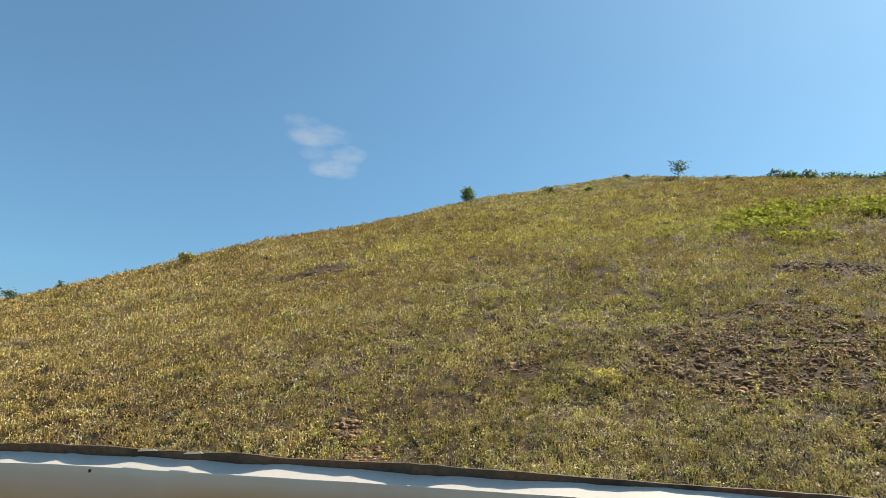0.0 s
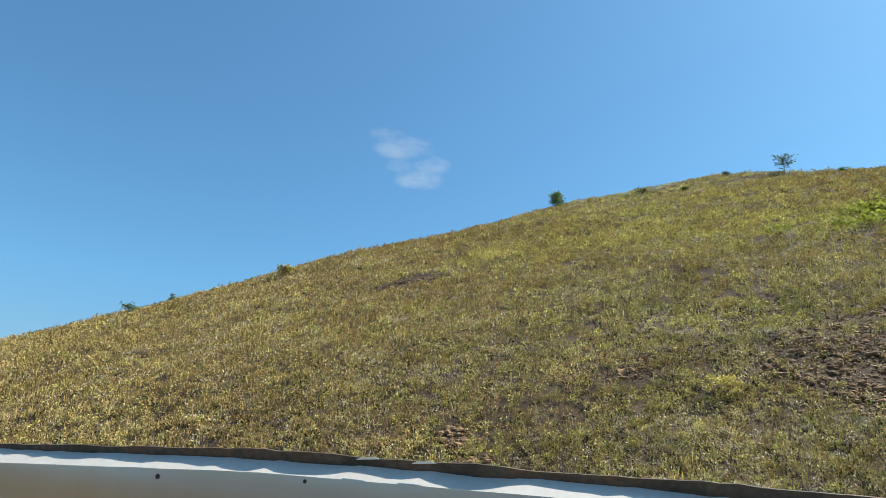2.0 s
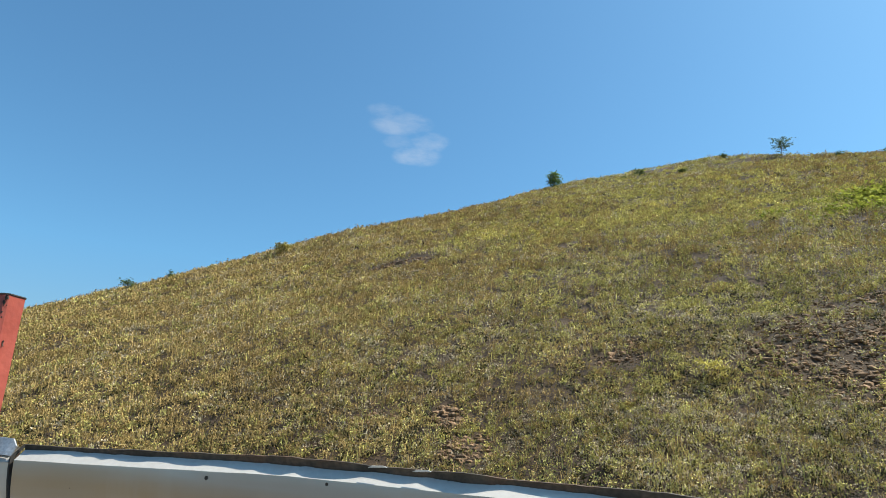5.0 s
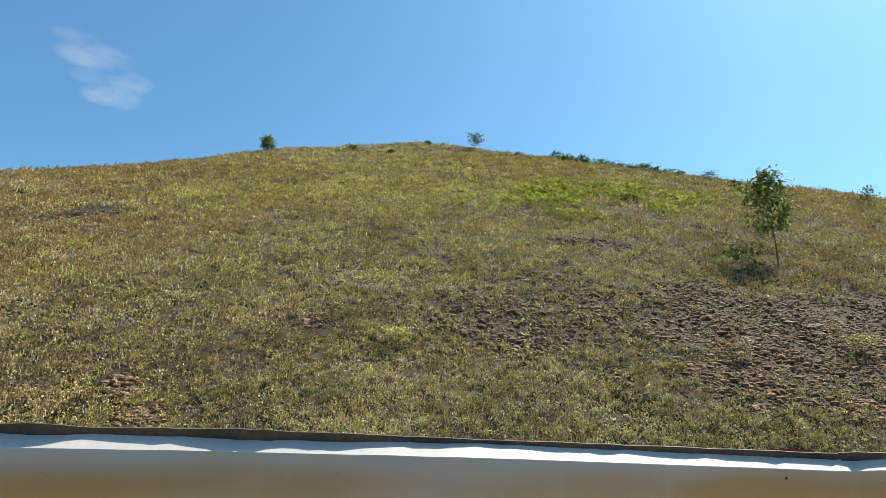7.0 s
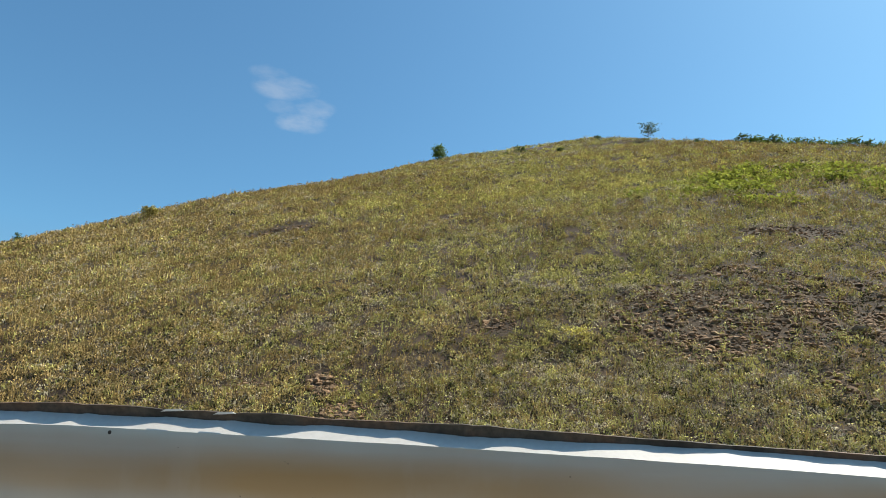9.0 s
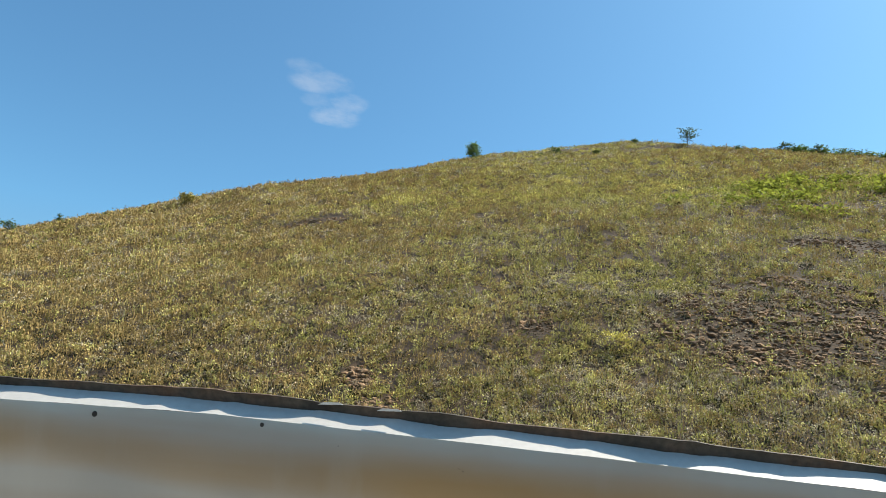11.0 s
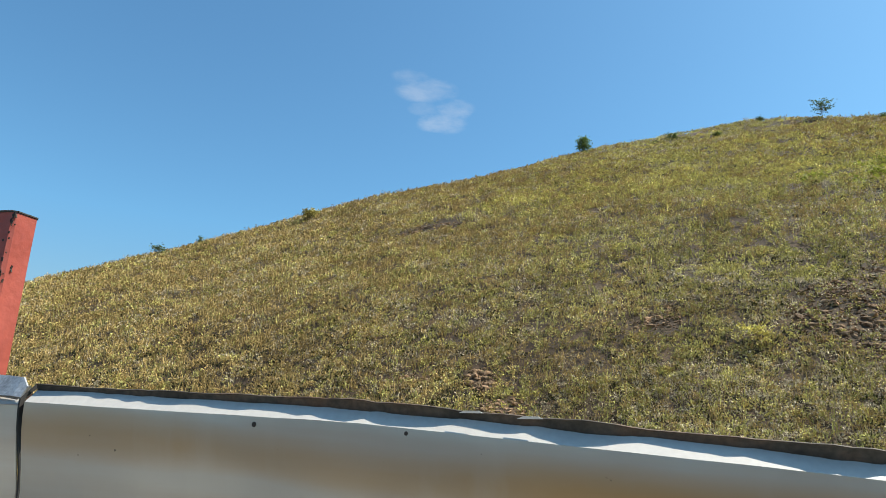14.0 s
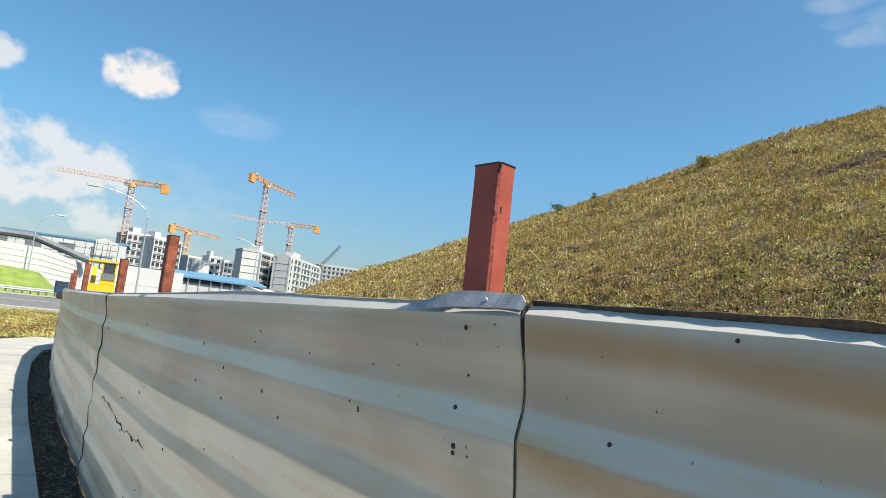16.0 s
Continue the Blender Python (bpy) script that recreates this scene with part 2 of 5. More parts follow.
def sheet_material(name, stain, bands, low=(0.42, 0.405, 0.37), high=(0.52, 0.50, 0.465)):
    """Weathered galvanised hoarding sheet: grey, faintly glossy, with tan streaks, tan bands where asked, and fine
    scratches.
    """
    m = bpy.data.materials.new(name)
    m.use_nodes = True
    t = m.node_tree
    b = t.nodes["Principled BSDF"]
    co = t.nodes.new("ShaderNodeTexCoord")

    def noise_at(scale, stretch, detail=6.0):
        mp = t.nodes.new("ShaderNodeMapping")
        mp.inputs["Scale"].default_value = stretch
        t.links.new(mp.inputs["Vector"], co.outputs["Object"])
        n = t.nodes.new("ShaderNodeTexNoise")
        n.inputs["Scale"].default_value, n.inputs["Detail"].default_value = scale, detail
        t.links.new(n.inputs["Vector"], mp.outputs["Vector"])
        return n

    def mix(fac, a, bb):
        n = t.nodes.new("ShaderNodeMix")
        n.data_type = "RGBA"
        t.links.new(n.inputs[0], fac)
        for k, v in ((6, a), (7, bb)):
            if isinstance(v, tuple):
                n.inputs[k].default_value = (*v, 1)
            else:
                t.links.new(n.inputs[k], v)
        return n.outputs[2]

    def steps(value, lo, hi, top=1.0):
        n = t.nodes.new("ShaderNodeMapRange")
        for key, v in (("From Min", lo), ("From Max", hi), ("To Max", top)):
            n.inputs[key].default_value = v
        t.links.new(n.inputs["Value"], value)
        return n.outputs["Result"]

    cloudy = noise_at(2.2, (1, 1, 1))
    base = mix(steps(cloudy.outputs["Fac"], 0.3, 0.7), low, high)
    streak = noise_at(3.0, (0.3, 0.3, 6.0), 8)
    base = mix(steps(streak.outputs["Fac"], 0.40, 0.62, stain), base, (0.44, 0.265, 0.105))
    if bands:
        # tan bands 0.222 m apart down the sheet, following the slope of the fold
        split = t.nodes.new("ShaderNodeSeparateXYZ")
        t.links.new(split.inputs[0], co.outputs["Object"])
        level = t.nodes.new("ShaderNodeMath")
        level.operation, level.inputs[1].default_value = "MULTIPLY_ADD", 0.0437
        t.links.new(level.inputs[0], split.outputs["X"])
        t.links.new(level.inputs[2], split.outputs["Z"])
        turn = t.nodes.new("ShaderNodeMath")
        turn.operation, turn.inputs[1].default_value, turn.inputs[2].default_value = "MULTIPLY_ADD", 2 * math.pi / 0.222, -2 * math.pi / 0.222 * 1.474
        t.links.new(turn.inputs[0], level.outputs[0])
        wave = t.nodes.new("ShaderNodeMath")
        wave.operation = "COSINE"
        t.links.new(wave.inputs[0], turn.outputs[0])
        ragged = noise_at(3.0, (0.6, 0.6, 1.6), 5)
        both = t.nodes.new("ShaderNodeMath")
        both.operation, both.inputs[1].default_value = "MULTIPLY_ADD", 2.0
        t.links.new(both.inputs[0], ragged.outputs["Fac"])
        t.links.new(both.inputs[2], wave.outputs[0])
        base = mix(steps(both.outputs[0], 1.25, 2.2, 0.85), base, (0.47, 0.295, 0.115))
    scratch = noise_at(14, (1.0, 1.0, 0.14), 6)
    base = mix(steps(scratch.outputs["Fac"], 0.56, 0.72, 0.22), base, (0.60, 0.57, 0.50))
    speck = noise_at(55, (1, 1, 1), 2)
    base = mix(steps(speck.outputs["Fac"], 0.74, 0.77, 0.75), base, (0.06, 0.05, 0.045))
    t.links.new(b.inputs["Base Color"], base)
    b.inputs["Metallic"].default_value, b.inputs["Specular IOR Level"].default_value = 0.42, 0.5
    t.links.new(b.inputs["Roughness"], steps(cloudy.outputs["Fac"], -0.6, 0.9, 0.48))
    dents = noise_at(5, (1, 1, 1), 3)
    bp = t.nodes.new("ShaderNodeBump")
    bp.inputs["Strength"].default_value, bp.inputs["Distance"].default_value = 0.25, 0.02
    t.links.new(bp.inputs["Height"], dents.outputs["Fac"])
    t.links.new(b.inputs["Normal"], bp.outputs["Normal"])
    return m


SHEET = sheet_material("hoarding_sheet", 0.26, False, (0.60, 0.57, 0.505), (0.70, 0.665, 0.59))
SHEET_BANDED = sheet_material("banded_hoarding_sheet", 0.24, True, (0.50, 0.475, 0.42), (0.60, 0.57, 0.505))
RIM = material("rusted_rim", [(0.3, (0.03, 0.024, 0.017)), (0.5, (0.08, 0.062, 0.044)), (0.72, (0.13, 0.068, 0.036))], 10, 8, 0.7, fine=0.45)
FOLD = plain("clean_galvanised_fold", (0.50, 0.475, 0.44), 0.55, 0.0, 10, 0.06)


# ---- mesh helpers ----
class Shape:
    """Gathers points and faces for one mesh."""

    def __init__(self):
        self.v, self.f = [], []

    def add(self, points, faces):
        n = len(self.v)
        self.v += [tuple(p) for p in points]
        self.f += [tuple(n + i for i in f) for f in faces]
        return self

    def box(self, size, m=Matrix(), bevel=0.0):
        x, y, z = (s / 2 for s in size)
        c = min(bevel, x, y, z)
        if c <= 0:
            pts = [Vector((i * x, j * y, k * z)) for k in (-1, 1) for j in (-1, 1) for i in (-1, 1)]
            faces = [(0, 2, 3, 1), (4, 5, 7, 6), (0, 1, 5, 4), (2, 6, 7, 3), (0, 4, 6, 2), (1, 3, 7, 5)]
        else:
            ring = [(x - c, -y), (x, -y + c), (x, y - c), (x - c, y), (-x + c, y), (-x, y - c), (-x, -y + c), (-x + c, -y)]
            pts = [Vector((a, b, k)) for k in (-z, z) for a, b in ring]
            faces = [tuple(range(7, -1, -1)), tuple(range(8, 16))] + [(i, (i + 1) % 8, 8 + (i + 1) % 8, 8 + i) for i in range(8)]
        return self.add([m @ p for p in pts], faces)

    def tube(self, a, b, r0, r1=None, sides=6):
        a, b = Vector(a), Vector(b)
        r1 = r0 if r1 is None else r1
        way = (b - a).normalized()
        u = way.orthogonal().normalized()
        w = way.cross(u)
        pts = []
        for p, r in ((a, r0), (b, r1)):
            pts += [p + r * (math.cos(2 * math.pi * i / sides) * u + math.sin(2 * math.pi * i / sides) * w) for i in range(sides)]
        faces = [(i, (i + 1) % sides, sides + (i + 1) % sides, sides + i) for i in range(sides)]
        return self.add(pts, faces + [tuple(range(sides - 1, -1, -1)), tuple(range(sides, 2 * sides))])

    def mesh(self, name, *mats):
        me = bpy.data.meshes.new(name)
        me.from_pydata(self.v, [], self.f)
        for m in mats:
            me.materials.append(m)
        return me


def thing(name, place, turn=0.0, label="", category="", group="", kind=""):
    ob = new(name)
    ob.empty_display_size = 0.2
    ob.matrix_world = pose(*place, 0, 0, turn)
    return tagged(ob, label, category, group, kind)


def part(name, shape, mat, parent=None, label="", m=None):
    ob = new(name, shape if isinstance(shape, bpy.types.Mesh) else shape.mesh(name, mat))
    ob.parent = parent
    if m is not None:
        ob.matrix_basis = m
    return tagged(ob, label)


def solid(name, shape, mat, label, category, group="", kind=""):
    return tagged(part(name, shape, mat), label, category, group, kind)


def triangles(name, corners, mat):
    """One mesh of loose triangles from an array of n x 3 x 3."""
    n = len(corners)
    me = bpy.data.meshes.new(name)
    me.vertices.add(3 * n)
    me.vertices.foreach_set("co", np.ascontiguousarray(corners, np.float32).ravel())
    me.loops.add(3 * n)
    me.loops.foreach_set("vertex_index", np.arange(3 * n, dtype=np.int32))
    me.polygons.add(n)
    me.polygons.foreach_set("loop_start", np.arange(0, 3 * n, 3, dtype=np.int32))
    me.update()
    me.validate()
    me.materials.append(mat)
    return me


# ---- ground: one sheet with the mound ----
MOUND = dict(cx=8.467, cy=49.844, a=74.42, b=44.884, high=23.77, k=3.137, q=1.032, turn=-0.154)


def lumps(x, y, scale, seed):
    """Smooth value noise, 0 to 1, for arrays."""
    x, y = np.asarray(x, float) / scale + 37.1 * seed, np.asarray(y, float) / scale + 11.7 * seed
    i, j = np.floor(x), np.floor(y)
    u, v = x - i, y - j
    u, v = u * u * (3 - 2 * u), v * v * (3 - 2 * v)

    def h(a, b):
        s = np.sin(a * 127.1 + b * 311.7 + seed * 74.7) * 43758.5453
        return s - np.floor(s)
    return (h(i, j) * (1 - u) + h(i + 1, j) * u) * (1 - v) + (h(i, j + 1) * (1 - u) + h(i + 1, j + 1) * u) * v


def ground_height(x, y):
    x, y = np.asarray(x, float), np.asarray(y, float)
    m = MOUND
    c, s = math.cos(m["turn"]), math.sin(m["turn"])
    p, q = (x - m["cx"]) * c + (y - m["cy"]) * s, -(x - m["cx"]) * s + (y - m["cy"]) * c
    u = ((np.abs(p) / m["a"]) ** m["k"] + (np.abs(q) / m["b"]) ** m["k"]) ** (1 / m["k"])
    u = np.sqrt(u * u + 0.0004)
    rise = np.clip(1 - u ** m["q"], 0, None)
    rough = np.clip(rise * 12, 0, 1)
    bumps = 0.22 * (lumps(x, y, 2.3, 1) - 0.5) + 0.10 * (lumps(x, y, 0.8, 2) - 0.5) + 0.35 * (lumps(x, y, 7.0, 3) - 0.5)
    flank = 0.32 * np.exp(-((x + 14) / 8) ** 2 - ((y - 34) / 7) ** 2)
    return m["high"] * rise + flank + rough * (bumps - 0.10) - 0.20 * np.clip(rise * 2.5, 0, 1) * (1 - 2.2 * np.clip((rise - 0.72) / 0.2, 0, 1))


def axis_steps(lo, hi, step, far):
    mid = np.arange(lo, hi, step)
    grow = np.cumsum(step * 1.35 ** np.arange(1, 60))
    grow = grow[grow < far]
    return np.concatenate([(lo - grow)[::-1], mid, hi + grow])


gx, gy = axis_steps(-34, 34, 0.4, 3000), axis_steps(2.2, 56, 0.4, 3000)
X, Y = np.meshgrid(gx, gy)
Z = ground_height(X, Y)
nx, ny = len(gx), len(gy)
ground_mesh = bpy.data.meshes.new("ground")
cells = [(j * nx + i, j * nx + i + 1, (j + 1) * nx + i + 1, (j + 1) * nx + i) for j in range(ny - 1) for i in range(nx - 1)]
ground_mesh.from_pydata(np.stack([X.ravel(), Y.ravel(), Z.ravel()], 1).tolist(), [], cells)
ground_mesh.polygons.foreach_set("use_smooth", [True] * len(cells))
ground_mesh.materials.append(SOIL)
tagged(new("ground", ground_mesh), "brown soil ground rising into a tall mound", "ground", kind="structure")


# ---- hoarding fence ----
# the sheet's section: depth towards the path and height below the top of the fold
RIB = 0.222
SECTION = [(0.0, 0.0, 2), (0.026, -0.024, 0), (0.0262, -0.032, 0), (0.0255, -0.045, 0), (0.0225, -0.070, 0), (0.0165, -0.100, 0), (0.0095, -0.130, 0), (0.0035, -0.160, 0), (0.0005, -0.185, 0)]
for n in range(6):
    z0 = -0.212 - n * RIB
    SECTION += [(0.0, z0 + 0.014, 0), (0.0, z0 + 0.004, 0), (0.0010, z0 - 0.004, 0), (0.0128, z0 - 0.056, 0), (0.0138, z0 - 0.063, 0), (0.0130, z0 - 0.072, 0),
                (0.0085, z0 - 0.110, 0), (0.0040, z0 - 0.150, 0), (0.0006, z0 - 0.192, 0)]


def fence_panel(line, tops, lips, mat, dents, label, seed, rim_mat=None, bulge=(0.0, 1.0, 1.0)):
    """A folded steel sheet along a line of points; its torn rim leans out over the fold. tops: height of the fold at each point; lips: a function of the run that gives the height of the torn rim."""
    rng = random.Random(seed)
    pts = [Vector((x, y, 0)) for x, y in line]
    lengths = [(b - a).length for a, b in zip(pts, pts[1:])]
    run = sum(lengths)
    steps = int(run / 0.02) if run < 3 else int(run / 0.035)
    base = thing("hoarding", (0, 0, 0), 0, label, "hoarding", "hoarding sheets")
    body, rim, fold = Shape(), Shape(), Shape()
    cols = []
    for i in range(steps + 1):
        s = run * i / steps
        k, left = 0, s
        while k < len(lengths) - 1 and left > lengths[k]:
            left -= lengths[k]
            k += 1
        f = left / lengths[k]
        p = pts[k].lerp(pts[k + 1], f)
        way = (pts[k + 1] - pts[k]).normalized()
        out_way = Vector((way.y, -way.x, 0))
        if out_way.y > 0:
            out_way = -out_way
        top = tops[k] + (tops[k + 1] - tops[k]) * f
        cols.append((s, p, out_way, top, lips(s)))
    rows_n = len(SECTION)
    for s, p, o, top, lip in cols:
        for depth, drop, _ in SECTION:
            z = max(top + drop, 0.02)
            d = depth + dents * (noise.noise(Vector((s * 1.7 + seed, z * 2.3, seed))) * 1.0 + 0.5 * noise.noise(Vector((s * 6, z * 7, seed + 5))))
            body.v.append(tuple(p + o * d + Vector((0, 0, z))))
        for depth, drop, _ in SECTION:
            z = max(top + drop, 0.02)
            d = depth - 0.0015 + dents * (noise.noise(Vector((s * 1.7 + seed, z * 2.3, seed))) * 1.0 + 0.5 * noise.noise(Vector((s * 6, z * 7, seed + 5))))
            body.v.append(tuple(p + o * d + Vector((0, 0, z))))
    two = 2 * rows_n
    for i in range(steps):
        a, b = i * two, (i + 1) * two
        for r in range(1, rows_n - 1):
            body.f.append((a + r, a + r + 1, b + r + 1, b + r))
            body.f.append((a + rows_n + r, b + rows_n + r, b + rows_n + r + 1, a + rows_n + r + 1))
    me = body.mesh("sheet", mat)
    me.polygons.foreach_set("use_smooth", [True] * len(me.polygons))
    part("sheet", me, mat, base)
    # the sloping fold above, and the torn rim that stands on it
    for s, p, o, top, lip in cols:
        w = 0.0012 * noise.noise(Vector((s * 9, seed, 0)))
        z_in = Vector((0, 0, top + w + bulge[0] * math.exp(-((s - bulge[1]) / bulge[2]) ** 2)))
        fold.v += [tuple(p + o * 0.0 + z_in), tuple(p + o * 0.0262 + Vector((0, 0, top - 0.024 + w)))]
        # the rim's outward lean is set so that its shadow covers the fold
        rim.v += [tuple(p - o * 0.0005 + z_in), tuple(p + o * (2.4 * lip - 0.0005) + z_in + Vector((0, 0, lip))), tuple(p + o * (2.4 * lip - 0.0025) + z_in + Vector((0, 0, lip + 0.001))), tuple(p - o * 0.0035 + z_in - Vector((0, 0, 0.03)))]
    for i in range(steps):
        a, b = 2 * i, 2 * i + 2
        fold.f.append((a, a + 1, b + 1, b))
        a, b = 4 * i, 4 * i + 4
        for r in range(3):
            rim.f.append((a + r, b + r, b + r + 1, a + r + 1))
    part("fold", fold, FOLD, base, "clean sloping fold below the rim")
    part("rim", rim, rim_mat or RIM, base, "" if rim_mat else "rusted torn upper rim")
    return base, cols


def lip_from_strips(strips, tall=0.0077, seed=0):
    """Rim height worked back from the wanted sunlit bands on the fold: strips of (start, end, width of the lit band).
    """
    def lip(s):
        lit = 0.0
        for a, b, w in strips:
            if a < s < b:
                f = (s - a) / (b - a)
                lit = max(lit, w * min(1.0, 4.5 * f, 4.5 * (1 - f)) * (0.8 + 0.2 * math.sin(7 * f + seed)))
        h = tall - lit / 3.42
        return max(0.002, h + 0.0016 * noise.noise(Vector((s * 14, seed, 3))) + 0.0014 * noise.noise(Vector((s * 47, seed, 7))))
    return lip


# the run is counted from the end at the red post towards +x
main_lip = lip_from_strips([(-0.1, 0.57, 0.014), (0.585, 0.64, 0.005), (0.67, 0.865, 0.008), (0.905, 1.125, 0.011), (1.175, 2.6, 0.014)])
main, main_cols = fence_panel([(-1.25, 1.064), (-0.67, 1.063), (-0.11, 1.062), (0.35, 1.062), (0.99, 1.061)], [1.595, 1.589, 1.561, 1.534, 1.490], main_lip, SHEET_BANDED, 0.004, "grey hoarding sheet with tan bands and torn rim", 3)
fence_panel([(0.984, 1.068), (3.4, 1.03), (5.8, 1.05)], [1.490, 1.44, 1.41], lip_from_strips([(0.02, 4, 0.02)], seed=2), SHEET_BANDED, 0.004, "grey hoarding sheet with tan bands", 4)
left, left_cols = fence_panel([(-6.2, 1.42), (-3.85, 1.18), (-1.262, 1.066)], [1.50, 1.545, 1.590], lip_from_strips([(-1, 5.7, 0.030)], 0.0077, 4), SHEET, 0.006, "dented grey hoarding sheet with rusty holes", 6, SHEET, (0.017, 3.4, 0.75))
fence_panel([(-14.2, 2.43), (-11.3, 2.0), (-8.7, 1.68), (-6.21, 1.425)], [1.455, 1.465, 1.48, 1.50], lip_from_strips([(-1, 19, 0.026)], 0.0077, 5), SHEET, 0.018, "buckled grey hoarding sheet, badly dented", 8, SHEET)
fence_panel([(-20.2, 5.9), (-18.7, 4.0), (-16.6, 2.95), (-14.22, 2.435)], [1.45, 1.45, 1.45, 1.455], lip_from_strips([(-1, 9, 0.03)], 0.0095, 6), SHEET, 0.008, "grey hoarding sheet rounding the bend", 9, SHEET)

# dark, wavy lap joints where two sheets meet
for x, y, top, seed in ((-1.256, 1.068, 1.60, 1), (-6.205, 1.422, 1.50, 2), (-14.21, 2.432, 1.455, 3)):
    lap = Shape()
    rows = []
    for k, (depth, drop, _) in enumerate(SECTION):
        z = max(top + drop, 0.02)
        w = (0.0032, 0.034, 0.05)[seed - 1] * (1 + 0.7 * noise.noise(Vector((seed, z * 9, 0))))
        x_at = x + 0.010 * noise.noise(Vector((seed * 3.1, z * 6.0, 2)))
        rows.append(((x_at - w / 2, y - depth - 0.0045, z), (x_at + w / 2, y - depth - 0.0045, z), (x_at + w / 2, y - depth + 0.004, z), (x_at - w / 2, y - depth + 0.004, z)))
    for r in rows:
        lap.v += list(r)
    for k in range(len(rows) - 1):
        for a, b in ((0, 1), (1, 2), (2, 3), (3, 0)):
            lap.f.append((4 * k + a, 4 * k + b, 4 * k + 4 + b, 4 * k + 4 + a))
    solid("lap_joint", lap, DARK, "dark open lap between two hoarding sheets", "joint", "lap joints")

MAIN_RUN = ([(-1.25, 1.064, 1.595), (-0.67, 1.063, 1.589), (-0.11, 1.062, 1.561), (0.35, 1.062, 1.534), (0.99, 1.061, 1.490)], 0.004, 3)
LEFT_RUN = ([(-6.2, 1.42, 1.50), (-3.85, 1.18, 1.545), (-1.262, 1.066, 1.590)], 0.006, 6)


def on_sheet(x, z, sheet_run):
    """How far along y the face of a folded sheet lies at x and z, dents included."""
    line, dents, seed = sheet_run
    s = 0.0
    for (x0, y0, t0), (x1, y1, t1) in zip(line, line[1:]):
        long = math.hypot(x1 - x0, y1 - y0)
        if x <= x1:
            break
        s += long
    f = (x - x0) / (x1 - x0)
    if x <= x1:
        s += f * long
    drop = z - (t0 + (t1 - t0) * f)
    depth = np.interp(-drop, [-p[1] for p in SECTION], [p[0] for p in SECTION])
    d = depth + dents * (noise.noise(Vector((s * 1.7 + seed, z * 2.3, seed))) + 0.5 * noise.noise(Vector((s * 6, z * 7, seed + 5))))
    return y0 + (y1 - y0) * f - float(d)


# screws and rust holes on the sheets
screw = Shape()
ring = 10
screw.v = [(math.cos(2 * math.pi * i / ring) * r, y, math.sin(2 * math.pi * i / ring) * r) for r, y in ((1.0, 0.0), (0.75, -0.35)) for i in range(ring)]
screw.f = [(i, (i + 1) % ring, ring + (i + 1) % ring, ring + i) for i in range(ring)] + [tuple(range(2 * ring - 1, ring - 1, -1))]
screw_mesh = screw.mesh("screw", SCREW)
for x, z, r, owner in ((-1.432, 1.533, 0.0065, left), (-1.46, 1.355, 0.0062, left), (-1.43, 1.430, 0.004, left), (-1.445, 1.275, 0.007, left), (-1.446, 1.26, 0.006, left),
                       (-1.40, 1.262, 0.003, left), (-1.62, 1.48, 0.003, left), (-1.70, 1.42, 0.0025, left), (-1.9, 1.30, 0.004, left), (-2.2, 1.40, 0.004, left), (-2.6, 1.44, 0.005, left),
                       (-1.34, 1.545, 0.003, left), (-1.33, 1.50, 0.002, left), (-0.83, 1.556, 0.004, main), (0.07, 1.455, 0.0035, main), (-0.60, 1.555, 0.003, main), (0.85, 1.46, 0.003, main), (-1.05, 1.36, 0.005, main)):
    on = on_sheet(x, z, MAIN_RUN if owner is main else LEFT_RUN)
    part("screw", screw_mesh, SCREW, owner, m=pose(x, on + 0.0002, z) @ Matrix.Scale(r, 4))
marks = random.Random(31)
for n in range(46):
    x, z = -1.35 - 4.7 * marks.random() ** 1.4, marks.uniform(0.35, 1.5)
    on = on_sheet(x, z, LEFT_RUN)
    part("rust_mark", screw_mesh, SCREW, left, m=pose(x, on + 0.001, z, 0, marks.uniform(-25, 25), 0) @ Matrix.Diagonal((marks.uniform(0.0012, 0.004), 0.012, marks.uniform(0.0015, 0.012), 1)))
tear = Shape()
path = [(-5.75, 0.72), (-5.55, 0.75), (-5.45, 0.728), (-5.3, 0.745), (-5.16, 0.72), (-5.0, 0.725), (-4.88, 0.69), (-4.7, 0.71), (-4.6, 0.685), (-4.4, 0.715), (-4.3, 0.705), (-4.1, 0.73), (-3.88, 0.72)]
rip = random.Random(5)
fine = []
for (x0, z0), (x1, z1) in zip(path, path[1:]):
    fine += [(x0 + (x1 - x0) * k / 4 + rip.gauss(0, 0.006), z0 + (z1 - z0) * k / 4 + rip.gauss(0, 0.006)) for k in range(4)]
widths = [max(0.0008, rip.gauss(0.003, 0.0022)) for _ in fine]
for (x0, z0), (x1, z1), w0, w1 in zip(fine, fine[1:], widths, widths[1:]):
    y0, y1 = on_sheet(x0, z0, LEFT_RUN), on_sheet(x1, z1, LEFT_RUN)
    tear.tube((x0, y0, z0), (x1, y1, z1), w0, w1, 5)
part("tear", tear, SCREW, left, "dark torn crease across the sheet")
